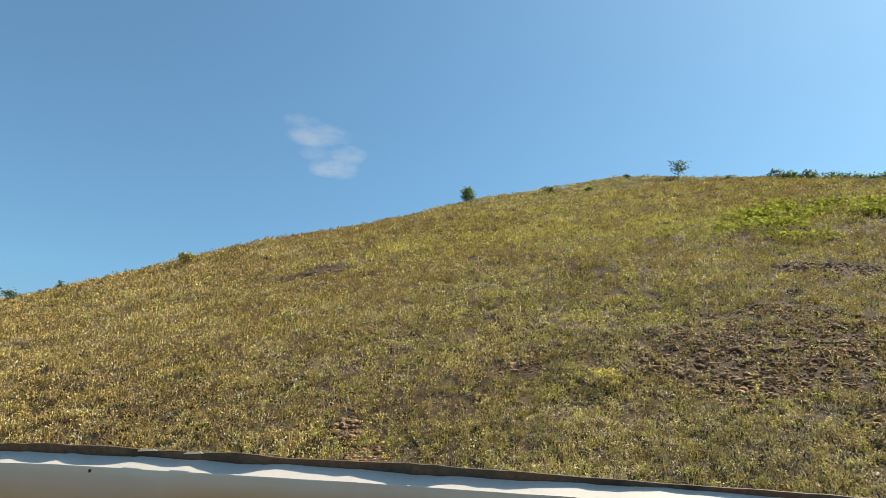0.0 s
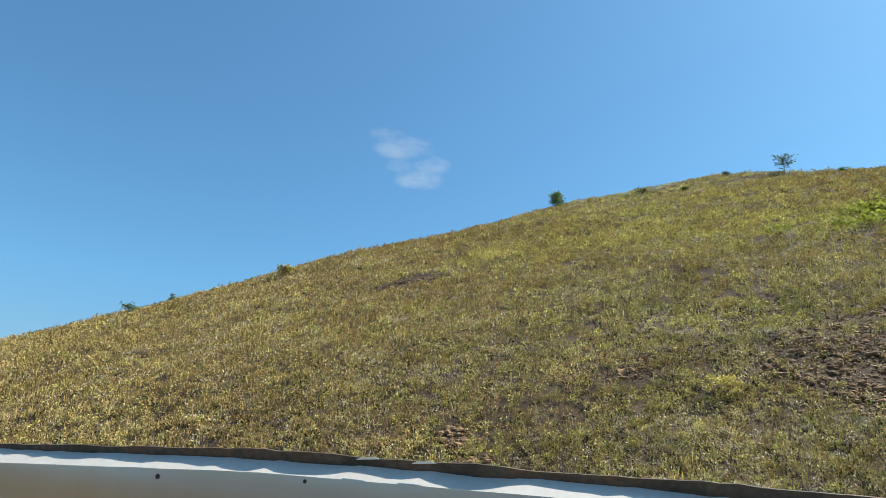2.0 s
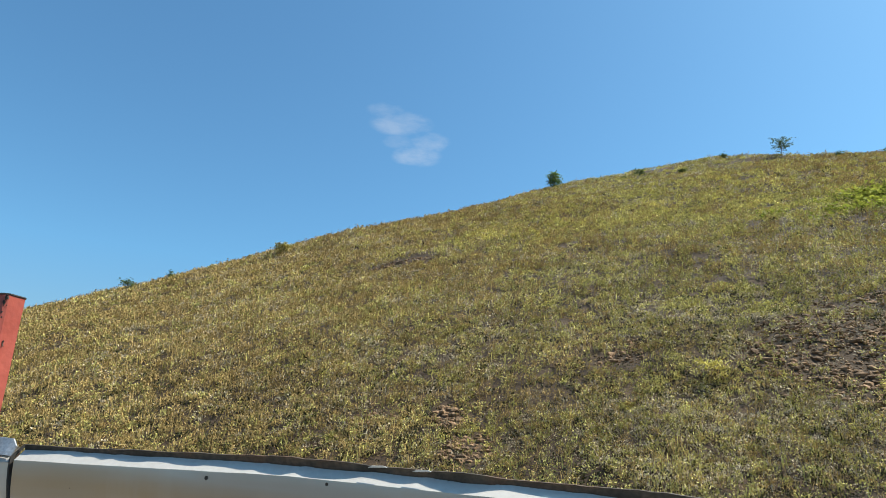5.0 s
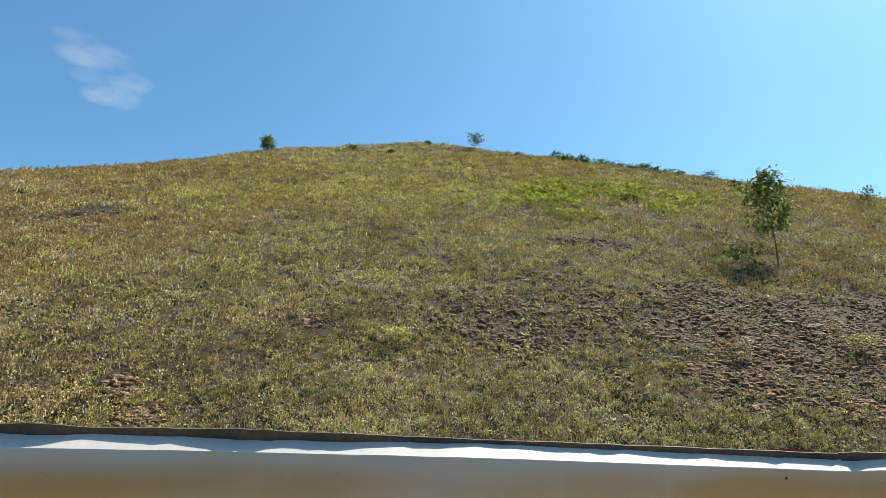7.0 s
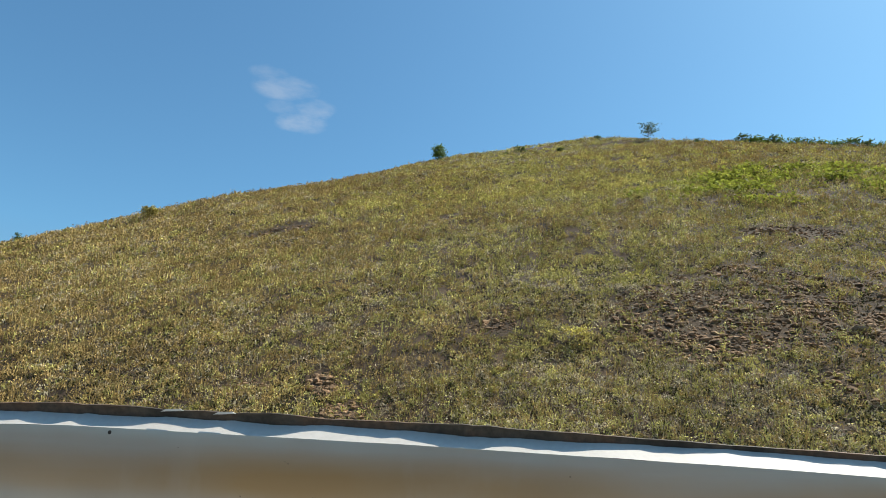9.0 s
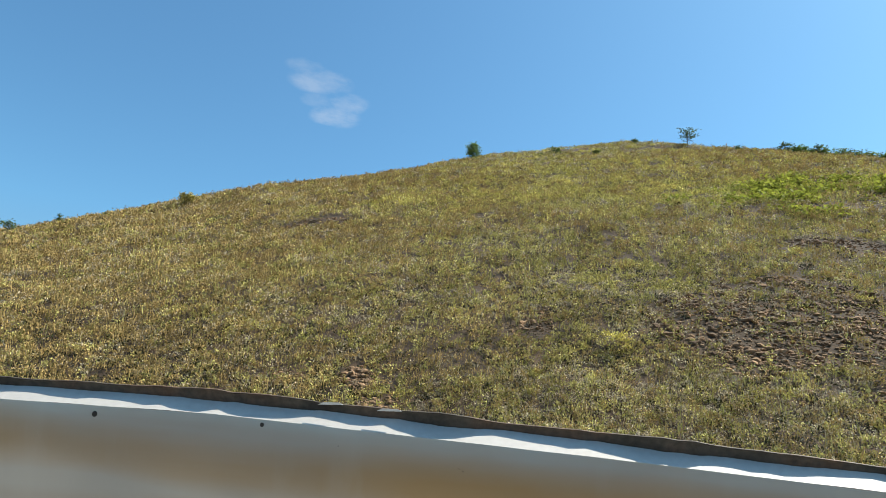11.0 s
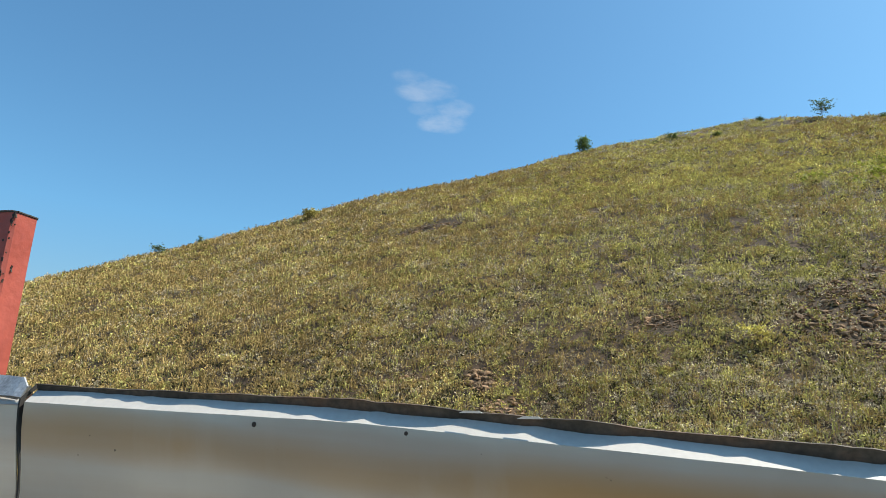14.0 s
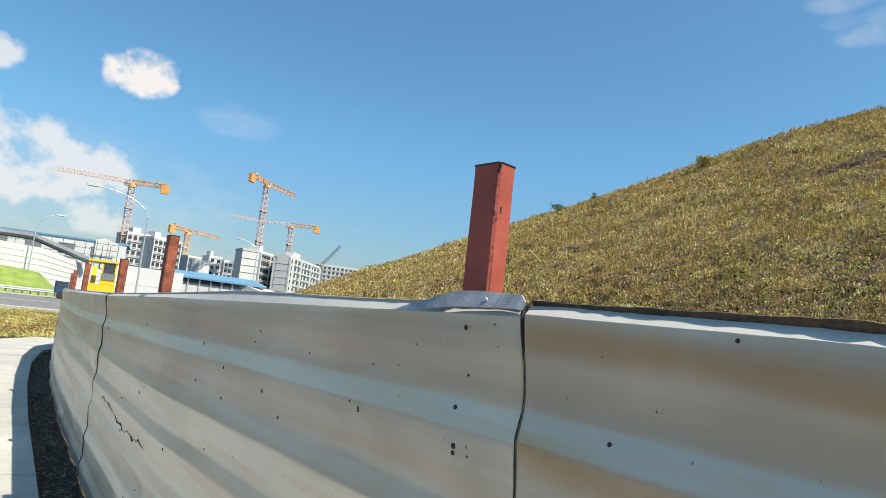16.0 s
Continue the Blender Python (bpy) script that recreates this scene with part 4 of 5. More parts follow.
# the larger lumps are added in place of pale clay slabs and bare soil
for x, y, size in ((6.1, 10.4, 0.16), (6.3, 10.3, 0.12), (5.9, 10.55, 0.09), (6.5, 10.2, 0.10), (9.3, 10.3, 0.14), (9.7, 10.1, 0.18), (10.0, 10.0, 0.12), (7.0, 11.2, 0.08), (7.9, 9.5, 0.07),
                   (8.4, 9.2, 0.08), (7.4, 8.6, 0.07), (8.0, 8.2, 0.09), (6.8, 9.3, 0.05), (10.6, 9.6, 0.09), (9.0, 8.4, 0.08), (4.6, 11.6, 0.07), (3.9, 12.1, 0.06), (5.0, 10.8, 0.05),
                   (7.9, 16.1, 0.12), (8.3, 16.0, 0.14), (7.5, 16.3, 0.10), (-0.9, 21.9, 0.2), (-0.5, 21.85, 0.22), (-0.2, 21.95, 0.16), (-6.5, 22.6, 0.18), (-7.2, 22.5, 0.16), (-6.1, 22.7, 0.14), (-7.8, 22.4, 0.14), (11.5, 10.8, 0.10), (12.0, 9.6, 0.11)):
    stone(x, y, 0.72 * size)
for _ in range(34):
    stone(stone_rng.uniform(6.0, 12.0), stone_rng.uniform(7.9, 11.5), stone_rng.uniform(0.03, 0.07))


# ---- trees and bushes on the mound ----
def foot(x, y):
    return float(ground_height(x, y))


def leaf_cloud(centres, count, length, slim, droop, rng):
    """Folded pointed leaves about each twig end."""
    tris = []
    for c in centres:
        for _ in range(count):
            th = rng.uniform(0, 2 * math.pi)
            lift = rng.gauss(-droop, 0.35)
            L = length * rng.uniform(0.6, 1.25)
            p = Vector(c) + Vector((rng.gauss(0, 1), rng.gauss(0, 1), rng.gauss(0, 0.7))) * length * 0.55
            way = Vector((math.cos(th) * math.cos(lift), math.sin(th) * math.cos(lift), math.sin(lift))) * L
            side = Vector((-math.sin(th), math.cos(th), rng.uniform(-0.4, 0.4))) * L * slim
            mid = p + way * 0.42 - Vector((0, 0, 0.04 * L))
            tris += [[p, mid + side, p + way], [p, p + way, mid - side]]
    return np.array([[tuple(v) for v in t] for t in tris])


def tree(name, x, y, high, wide, start, twigs, per, length, slim, droop, mat, label, category, seed, thick=0.02, lean=0.0, group=""):
    """Tapered stem, limbs with twigs, and a crown of separate leaves with gaps."""
    rng = random.Random(seed)
    base = thing(name, (x, y, foot(x, y) - 0.03), 0, label, category, group)
    wood = Shape()
    stem = [Vector((0, 0, 0))]
    levels = 7
    for k in range(1, levels + 1):
        stem.append(Vector((lean * high * k / levels + rng.gauss(0, 0.012) * high, rng.gauss(0, 0.012) * high, high * 0.93 * k / levels)))
    for k in range(levels):
        wood.tube(stem[k], stem[k + 1], thick * (1 - 0.8 * k / levels), thick * (1 - 0.8 * (k + 1) / levels), 7)
    ends = []
    for n in range(twigs):
        f = start + (1 - start) * (n + rng.random()) / twigs
        k = min(int(f * levels), levels - 1)
        a = stem[k].lerp(stem[k + 1], f * levels - k)
        th = n * 2.4 + rng.uniform(-0.5, 0.5)
        g = (f - start) / (1 - start)
        reach = wide * (0.35 + 0.9 * math.sin(math.pi * min(1, 0.25 + 0.75 * g))) * rng.uniform(0.55, 1.1) * 0.62
        b = a + Vector((math.cos(th) * reach, math.sin(th) * reach, reach * rng.uniform(0.25, 0.9)))
        b.z = min(b.z, high)
        wood.tube(a, b, thick * 0.28, thick * 0.08, 4)
        for q in range(2):
            ends.append(a.lerp(b, 0.45 + 0.55 * rng.random()))
        ends.append(b)
    part("trunk", wood, BARK, base)
    part("crown", triangles("crown", leaf_cloud(ends, per, length, slim, droop, rng), mat), mat, base)
    return base


tree("sapling", 12.62, 14.0, 2.95, 0.74, 0.36, 52, 8, 0.19, 0.17, 0.5, LEAF, "young sapling with long drooping green leaves", "tree", 14, 0.028, 0.015)
tree("shrub", 11.5, 14.0, 0.66, 0.9, 0.1, 20, 4, 0.18, 0.16, 0.3, LEAF, "low leafy shrub beside the sapling", "shrub", 5, 0.012, group="shrubs on the mound")
tree("sapling", -2.1, 42.1, 1.25, 0.66, 0.08, 44, 8, 0.17, 0.2, -0.1, LEAF, "small dense dark green tree on the ridge", "tree", 6, 0.03)
tree("sapling", 13.2, 43.4, 1.35, 0.95, 0.36, 36, 4, 0.17, 0.2, 0.0, BUSH, "small sparse tree on the summit", "tree", 7, 0.03, 0.03)
tree("shrub", 10.1, 46.0, 0.42, 0.3, 0.1, 12, 6, 0.13, 0.25, 0, BUSH, "small dark shrub on the ridge", "shrub", 8, 0.012, group="shrubs on the mound")
tree("shrub", 3.8, 42.6, 0.35, 0.6, 0.1, 14, 7, 0.13, 0.25, 0, BUSH, "low dark shrub on the ridge", "shrub", 9, 0.012, group="shrubs on the mound")
tree("shrub", 15.6, 40.5, 0.30, 0.4, 0.1, 10, 7, 0.12, 0.25, 0, BUSH, "low dark shrub on the ridge", "shrub", 10, 0.012, group="shrubs on the mound")
tree("shrub", -16.5, 30.6, 0.62, 0.75, 0.1, 26, 8, 0.14, 0.25, 0, OLIVE, "bright leafy shrub on the flank's skyline", "shrub", 11, 0.014, group="shrubs on the mound")
tree("shrub", -22.1, 26.1, 0.55, 0.55, 0.15, 16, 6, 0.14, 0.25, 0.2, BUSH, "spreading shrub on the flank's skyline", "shrub", 12, 0.014, -0.3, group="shrubs on the mound")
tree("shrub", -21.2, 27.8, 0.50, 0.25, 0.1, 12, 6, 0.12, 0.25, 0, BUSH, "small dark shrub on the flank", "shrub", 13, 0.012, group="shrubs on the mound")
tree("shrub", 22.9, 29.5, 0.62, 0.65, 0.2, 16, 5, 0.13, 0.25, 0, BUSH, "open shrub on the far shoulder", "shrub", 14, 0.014, group="shrubs on the mound")
tree("shrub", 21.9, 26.4, 0.50, 0.5, 0.1, 18, 5, 0.13, 0.2, 0, BUSH, "open shrub on the far shoulder", "shrub", 15, 0.014, group="shrubs on the mound")
tree("sapling", 25.8, 22.5, 1.05, 0.55, 0.25, 22, 4, 0.14, 0.22, 0, BUSH, "small rounded tree on the far shoulder", "tree", 16, 0.025)
hedge_rng = random.Random(17)
for n in range(15):
    f = n / 14
    x, y = 17.6 + 5.0 * f + hedge_rng.uniform(-0.2, 0.2), 38.2 - 6.2 * f + hedge_rng.uniform(-0.3, 0.3)
    tree("shrub", x, y, hedge_rng.uniform(0.30, 0.62), hedge_rng.uniform(0.45, 0.8), 0.1, 14, 7, 0.14, 0.28, 0, LEAF if n % 3 else BUSH, "low green shrub in a row along the ridge", "shrub", 30 + n, 0.012, group="ridge shrubs")
for n in range(5):
    x, y = hedge_rng.uniform(-12, 8), 0
    y = 42.5 - abs(x) * 0.35
    tree("shrub", x, y, hedge_rng.uniform(0.15, 0.28), hedge_rng.uniform(0.2, 0.4), 0.1, 8, 6, 0.12, 0.28, 0, BUSH, "tiny shrub on the ridge", "shrub", 60 + n, 0.01, group="ridge shrubs")
tree("shrub", 7.2, 9.0, 0.42, 0.22, 0.1, 16, 6, 0.07, 0.2, -0.5, PALE, "dry pale tuft standing on bare soil", "tuft", 80, 0.006)
tree("shrub", 1.7, 10.6, 0.34, 0.46, 0.05, 26, 5, 0.06, 0.25, -0.4, YELLOW, "rounded yellow-green clump of weed", "tuft", 81, 0.006)
tree("shrub", 9.6, 9.0, 0.36, 0.40, 0.05, 20, 7, 0.06, 0.25, -0.4, OLIVE, "low green clump of weed on bare soil", "tuft", 82, 0.006)


# ---- grass verge beside the road, litter of soil below the hoarding ----
def blades(x, y, size, tall, up=0.6, per=1):
    return leaves(x, y, np.full(len(x), 10.0), per, size, 0.02, tall, up)


n = 26000
d = 20 + 19 * RNG.random(n) ** 0.9
az = np.radians(-92 + 14.5 * RNG.random(n))
x, y = VA.x + d * np.sin(az), VA.y + d * np.cos(az)
dry = lumps(x, y, 1.5, 51) + 0.25 * (d < 24) > 0.62
tagged(new("verge_grass", triangles("verge_grass", blades(x[~dry], y[~dry], 0.10, 0.10, 0.5, 3), OLIVE)), "short olive grass on the verge", "grass", kind="stuff")
tagged(new("dry_verge_grass", triangles("dry_verge_grass", blades(x[dry], y[dry], 0.10, 0.09, 0.5, 3), BROWN)), "dry brown grass on the verge", "grass", kind="stuff")
s = RNG.random(3000) * (FENCE_RUN - 2)
foots = [along(float(v)) for v in s]
x = np.array([p.x for p, o in foots]) + RNG.normal(size=len(s)) * 0.05
y = np.array([p.y for p, o in foots]) - 0.02 - 0.27 * RNG.random(len(s))
ok = x > -16
tagged(new("leaf_litter", triangles("leaf_litter", blades(x[ok], y[ok], 0.05, 0.03, 0.15, 2), BARK)), "dark leaf litter in the soil strip below the hoarding", "leaf litter", kind="stuff")


# ---- beyond the road ----
def ring_wall(name, rows, thick, mat, label, category, ribs=0, kind=""):
    """A wall along bearings; rows of (azimuth, distance, top)."""
    base = thing(name, (0, 0, 0), 0, label, category, kind=kind)
    for (a0, d0, h0), (a1, d1, h1) in zip(rows, rows[1:]):
        p, q = polar(a0, d0), polar(a1, d1)
        o = Vector(((q - p).y, -(q - p).x, 0)).normalized() * thick
        if o.dot(p - VA) < 0:
            o = -o
        s = Shape()
        s.add([p, q, q + o, p + o, p + Vector((0, 0, h0)), q + Vector((0, 0, h1)), q + o + Vector((0, 0, h1)), p + o + Vector((0, 0, h0))],
              [(0, 3, 2, 1), (4, 5, 6, 7), (0, 1, 5, 4), (1, 2, 6, 5), (2, 3, 7, 6), (3, 0, 4, 7)])
        part("panel", s, mat, base)
        for k in range(ribs):
            z = (k + 1) / (ribs + 1)
            rib = Shape().tube(p - o * 0.05 + Vector((0, 0, h0 * z)), q - o * 0.05 + Vector((0, 0, h1 * z)), 0.03, sides=4)
            part("rib", rib, WHITE, base)
    return base


ring_wall("noise_wall", [(-90, 93, 6.4), (-82.3, 93, 5.7), (-79.1, 99, 4.4), (-77.2, 104, 3.9)], 0.3, WHITE, "white ribbed boundary wall behind the embankment", "wall", 7)
ring_wall("site_hoarding", [(-77.2, 104.5, 5.3), (-72.0, 106, 5.2)], 0.2, WHITE, "plain white site hoarding", "wall", 1)

bank = Shape()
cols = [(-92, 3.3), (-84, 2.95), (-82.2, 2.6), (-80.6, 0.35), (-80.0, 0.05)]
for az, h in cols:
    bank.v += [tuple(polar(az, 81.5, 0.0)), tuple(polar(az, 91.5, h)), tuple(polar(az, 93.5, h)), tuple(polar(az, 93.5, 0.0))]
for k in range(len(cols) - 1):
    for r in range(3):
        bank.f.append((4 * k + r, 4 * k + 4 + r, 4 * k + 5 + r, 4 * k + 1 + r))
BANK = material("mown_grass", [(0.3, (0.13, 0.19, 0.03)), (0.7, (0.24, 0.30, 0.06))], 0.7, 8, 0.95, bump=0.8, bump_scale=12)
solid("embankment", bank, BANK, "bright green grass embankment", "embankment", kind="structure")

rail = thing("guard_rail", (0, 0, 0), 0, "grey steel guard rail along the road", "guard rail")
beam = Shape()
for k in range(24):
    a, b = polar(-92 + 12.6 * k / 24, 79.5), polar(-92 + 12.6 * (k + 1) / 24, 79.5)
    for z, r in ((0.72, 0.09), (0.52, 0.09)):
        beam.tube(a + Vector((0, 0, z)), b + Vector((0, 0, z)), r, sides=6)
part("beam", beam, STEEL, rail)
for k in range(25):
    part("post", Shape().box((0.12, 0.12, 0.75)), STEEL, rail, m=Matrix.Translation(polar(-92 + 12.6 * k / 24, 79.8, 0.375)))


def oriented(a, b):
    """A frame with x from a to b, y away from the path."""
    w = (b - a).normalized()
    o = Vector((-w.y, w.x, 0))
    if o.dot(a - VA) < 0:
        o = -o
    m = Matrix(((w.x, o.x, 0, a.x), (w.y, o.y, 0, a.y), (0, 0, 1, 0), (0, 0, 0, 1)))
    return m, (b - a).length


def apartment_block(az0, d0, az1, d1, depth, high, floors, columns, mat, label, wide=0.5, tanks=True, blank=0.0):
    """Slab block with floor bands, dark window panes proud of the wall, parapet and roof huts."""
    m, run = oriented(polar(az0, d0), polar(az1, d1))
    base = thing("apartment_block", (0, 0, 0), 0, label, "apartment block", "unfinished apartment blocks")
    base.matrix_world = m
    part("wall", Shape().box((run, depth, high), Matrix.Translation((run / 2, depth / 2, high / 2))), mat, base)
    part("parapet", Shape().box((run + 0.3, depth + 0.3, 1.0), Matrix.Translation((run / 2, depth / 2, high + 0.3))), OFFWHITE, base)
    if tanks:
        part("roof_hut", Shape().box((run * 0.22, depth * 0.5, 2.2), Matrix.Translation((run * 0.3, depth / 2, high + 1.9))), OFFWHITE, base)
    if blank:
        # windowless end that faces the road
        g, long = oriented(polar(az0 - blank, d0 + 1.5), polar(az0, d0 - 0.4))
        end = Matrix(m).inverted() @ g
        part("gable", Shape().box((long, 6.0, high + 0.8), end @ Matrix.Translation((long / 2, 3.0, high / 2 + 0.4))), OFFWHITE, base)
        for k in range(1, floors):
            part("joint", Shape().box((long, 0.12, 0.12), end @ Matrix.Translation((long / 2, -0.03, high * k / floors))), GREYWALL, base)
    step, rise = run / columns, high / floors
    # the pane's dark colour carries the shade of recessed openings and balconies
    pane = Shape().box((step * wide, 0.3, rise * 0.55)).mesh("window", WINDOW)
    frame_mesh = Shape().box((step * (wide + 0.1), 0.22, rise * 0.08)).mesh("sill", OFFWHITE)
    for f in range(floors):
        for c in range(columns):
            w = part("window", pane, WINDOW, base, m=Matrix.Translation((step * (c + 0.5), -0.10, rise * (f + 0.52))))
            part("sill", frame_mesh, OFFWHITE, w, m=Matrix.Translation((0, -0.12, -rise * 0.27)))
        part("floor_band", Shape().box((run, 0.35, 0.28), Matrix.Translation((run / 2, -0.14, rise * f + 0.1))), OFFWHITE, base)
    for c in range(0, columns + 1, 3):
        part("pier", Shape().box((step * 0.22, 0.6, high), Matrix.Translation((min(step * c, run), -0.25, high / 2))), OFFWHITE, base)
    return base


apartment_block(-76.7, 268, -73.9, 272, 14, 23.4, 8, 7, OFFWHITE, "pale unfinished apartment block with dark window openings", 0.62)
apartment_block(-74.7, 264, -72.6, 272, 12, 22.6, 8, 6, OFFWHITE, "pale unfinished apartment block with wide dark panes for openings", 0.66, True)
apartment_block(-71.9, 300, -70.4, 304, 12, 19.5, 7, 5, GREYWALL, "grey unfinished apartment block", 0.72, tanks=False)
apartment_block(-70.2, 296, -69.2, 298, 10, 20.5, 7, 2, OFFWHITE, "pale block beside a rounded stair core", tanks=True)
apartment_block(-69.0, 302, -67.6, 306, 12, 19.6, 7, 4, GREYWALL, "grey unfinished apartment block", 0.72, tanks=False)
apartment_block(-66.1, 252, -64.75, 264, 8.5, 21.8, 8, 5, GREYWALL, "grey apartment block with dark panes for shaded balconies", 0.75)
apartment_block(-63.55, 250, -60.9, 292, 6.5, 21.4, 8, 9, OFFWHITE, "pale apartment block with rows of small windows", 0.42, True, 1.15)
apartment_block(-61.0, 420, -55.0, 430, 14, 32.5, 11, 16, GREYWALL, "distant grey apartment block under construction", tanks=False)
gable, run = oriented(polar(-67.62, 250), polar(-66.15, 252))
blank = thing("apartment_block", (0, 0, 0), 0, "pale apartment block with a blank windowless gable", "apartment block", "unfinished apartment blocks")
blank.matrix_world = gable
part("wall", Shape().box((run, 9, 21.9), Matrix.Translation((run / 2, 4.5, 10.95))), OFFWHITE, blank)
part("parapet", Shape().box((run + 0.3, 9.3, 0.9), Matrix.Translation((run / 2, 4.5, 22.2))), GREYWALL, blank)
for k in range(1, 8):
    part("floor_band", Shape().box((run, 0.2, 0.10), Matrix.Translation((run / 2, -0.08, 2.72 * k))), GREYWALL, blank)
core = Shape().tube(polar(-70.9, 292, 0), polar(-70.9, 292, 18.5), 4.2, sides=16)
solid("stair_core", core, OFFWHITE, "rounded pale concrete stair core", "tower")

# long site office with a blue roof edge and scaffolding before it
m, run = oriented(polar(-91, 112), polar(-76.6, 108))
office = thing("site_office", (0, 0, 0), 0, "long white two-storey site office with blue roof edge", "building")
office.matrix_world = m
part("wall", Shape().box((run, 9, 8.6), Matrix.Translation((run / 2, 4.5, 4.3))), WHITE, office)
roof = Shape()
roof.add([(-0.4, -0.12, 8.6), (run + 0.4, -0.12, 8.6), (run + 0.4, 4.5, 8.95), (-0.4, 4.5, 8.95), (run + 0.4, 9.7, 8.6), (-0.4, 9.7, 8.6),
          (-0.4, -0.12, 8.35), (run + 0.4, -0.12, 8.35), (run + 0.4, 9.7, 8.35), (-0.4, 9.7, 8.35)],
         [(0, 1, 2, 3), (3, 2, 4, 5), (0, 6, 7, 1), (5, 4, 8, 9), (1, 7, 8, 4, 2), (0, 3, 5, 9, 6), (6, 9, 8, 7)])
part("roof", roof, BLUEROOF, office)
part("gable", Shape().add([(run + 0.02, 0, 8.35), (run + 0.02, 9, 8.35), (run + 0.02, 4.5, 8.8), (run - 0.2, 0, 8.35), (run - 0.2, 9, 8.35), (run - 0.2, 4.5, 8.8)], [(0, 1, 2), (3, 5, 4), (0, 3, 4, 1), (1, 4, 5, 2), (2, 5, 3, 0)]), WHITE, office)
for k in range(7):
    w = part("window", Shape().box((2.0, 0.16, 1.3)), SHADE, office, m=Matrix.Translation((run - 3.6 - 4.2 * k, -0.05, 6.9)))
    part("frame", Shape().box((2.2, 0.10, 0.12)), STEEL, w, m=Matrix.Translation((0, -0.08, 0.7)))
part("porch_wall", Shape().add([(run - 4.2, -0.35, 0), (run, -0.35, 0), (run, -0.35, 7.9), (run - 3.0, -0.35, 9.1), (run - 4.2, -0.35, 8.7),
                               (run - 4.2, -0.02, 0), (run, -0.02, 0), (run, -0.02, 7.9), (run - 3.0, -0.02, 9.1), (run - 4.2, -0.02, 8.7)],
                              [(0, 1, 2, 3, 4), (9, 8, 7, 6, 5), (0, 5, 6, 1), (1, 6, 7, 2), (2, 7, 8, 3), (3, 8, 9, 4), (4, 9, 5, 0)]), WHITE, office, "white panelled gable end")
for k in range(1, 4):
    part("panel_joint", Shape().box((0.09, 0.03, 8.0), Matrix.Translation((run - 4.2 + 1.05 * k, -0.37, 4.0))), SHADE, office)
scaffold = thing("scaffold", (0, 0, 0), 0, "thin dark scaffold before the site office", "scaffold")
scaffold.matrix_world = m
for k in range(19):
    part("standard", Shape().tube((run - 1.0 - 1.45 * k, -1.5, 0), (run - 1.0 - 1.45 * k, -1.5, 8.5), 0.06, sides=4), SHADE, scaffold)
for z in (2.2, 3.8, 4.3, 5.4, 6.3, 7.2, 8.1):
    part("ledger", Shape().tube((run - 28, -1.5, z), (run - 1.0, -1.5, z), 0.06, sides=4), SHADE, scaffold)
solid("conveyor", Shape().tube(polar(-90, 100, 7.4), polar(-83, 99, 7.3), 0.45, sides=8).tube(polar(-83, 99, 7.3), polar(-79.0, 97, 5.0), 0.45, sides=8), SHADE, "grey conveyor pipe running down over the wall", "conveyor")

# low shed with a blue roof
m, run = oriented(polar(-72.6, 118), polar(-65.6, 126))
shed = thing("shed", (0, 0, 0), 0, "long low open shed with a blue roof", "shed")
shed.matrix_world = m
part("back_wall", Shape().box((run, 0.2, 5.0), Matrix.Translation((run / 2, 8, 2.5))), GREYWALL, shed)
part("roof", Shape().add([(-0.5, -1, 5.3), (run + 0.5, -1, 5.3), (run + 0.5, 4, 6.4), (-0.5, 4, 6.4), (run + 0.5, 9, 5.3), (-0.5, 9, 5.3), (-0.5, -1, 5.0), (run + 0.5, -1, 5.0), (run + 0.5, 9, 5.0), (-0.5, 9, 5.0)],
     [(0, 1, 2, 3), (3, 2, 4, 5), (0, 6, 7, 1), (5, 4, 8, 9), (1, 7, 8, 4, 2), (0, 3, 5, 9, 6), (6, 9, 8, 7)]), BLUEROOF, shed)
# grey wall added across the open front to lighten the dark interior
part("low_wall", Shape().box((run, 0.2, 4.3), Matrix.Translation((run / 2, -0.1, 2.15))), GREYWALL, shed)
for k in range(9):
    part("column", Shape().box((0.25, 0.25, 5.0)), STEEL, shed, m=Matrix.Translation((run * k / 8, -0.3, 2.5)))
m, run = oriented(polar(-65.5, 122), polar(-63.7, 130))
annexe = thing("site_hut", (0, 0, 0), 0, "small pale hut with a low pitched roof", "hut")
annexe.matrix_world = m
part("wall", Shape().box((run, 6, 4.0), Matrix.Translation((run / 2, 3, 2.0))), WHITE, annexe)
part("roof", Shape().add([(-0.3, -0.4, 4.0), (run + 0.3, -0.4, 4.0), (run + 0.3, 3, 5.0), (-0.3, 3, 5.0), (run + 0.3, 6.4, 4.0), (-0.3, 6.4, 4.0)], [(0, 1, 2, 3), (3, 2, 4, 5), (1, 4, 2), (0, 3, 5), (0, 5, 4, 1)]), GREYWALL, annexe)


def lattice(shape_main, shape_web, a, b, wide, bays, r):
    """A square truss between two points."""
    a, b = Vector(a), Vector(b)
    w = (b - a).normalized()
    u = Vector((0, 0, 1)).cross(w)
    u = u.normalized() if u.length > 0.1 else Vector((1, 0, 0))
    v = w.cross(u)
    h = wide / 2
    corners = [u * h + v * h, -u * h + v * h, -u * h - v * h, u * h - v * h]
    for c in corners:
        shape_main.tube(a + c, b + c, r, sides=4)
    for k in range(bays):
        p, q = a.lerp(b, k / bays), a.lerp(b, (k + 1) / bays)
        for i in range(4):
            c, d = corners[i], corners[(i + 1) % 4]
            shape_web.tube(p + c, q + d, r * 0.7, sides=3)
            shape_web.tube(p + c, p + d, r * 0.6, sides=3)


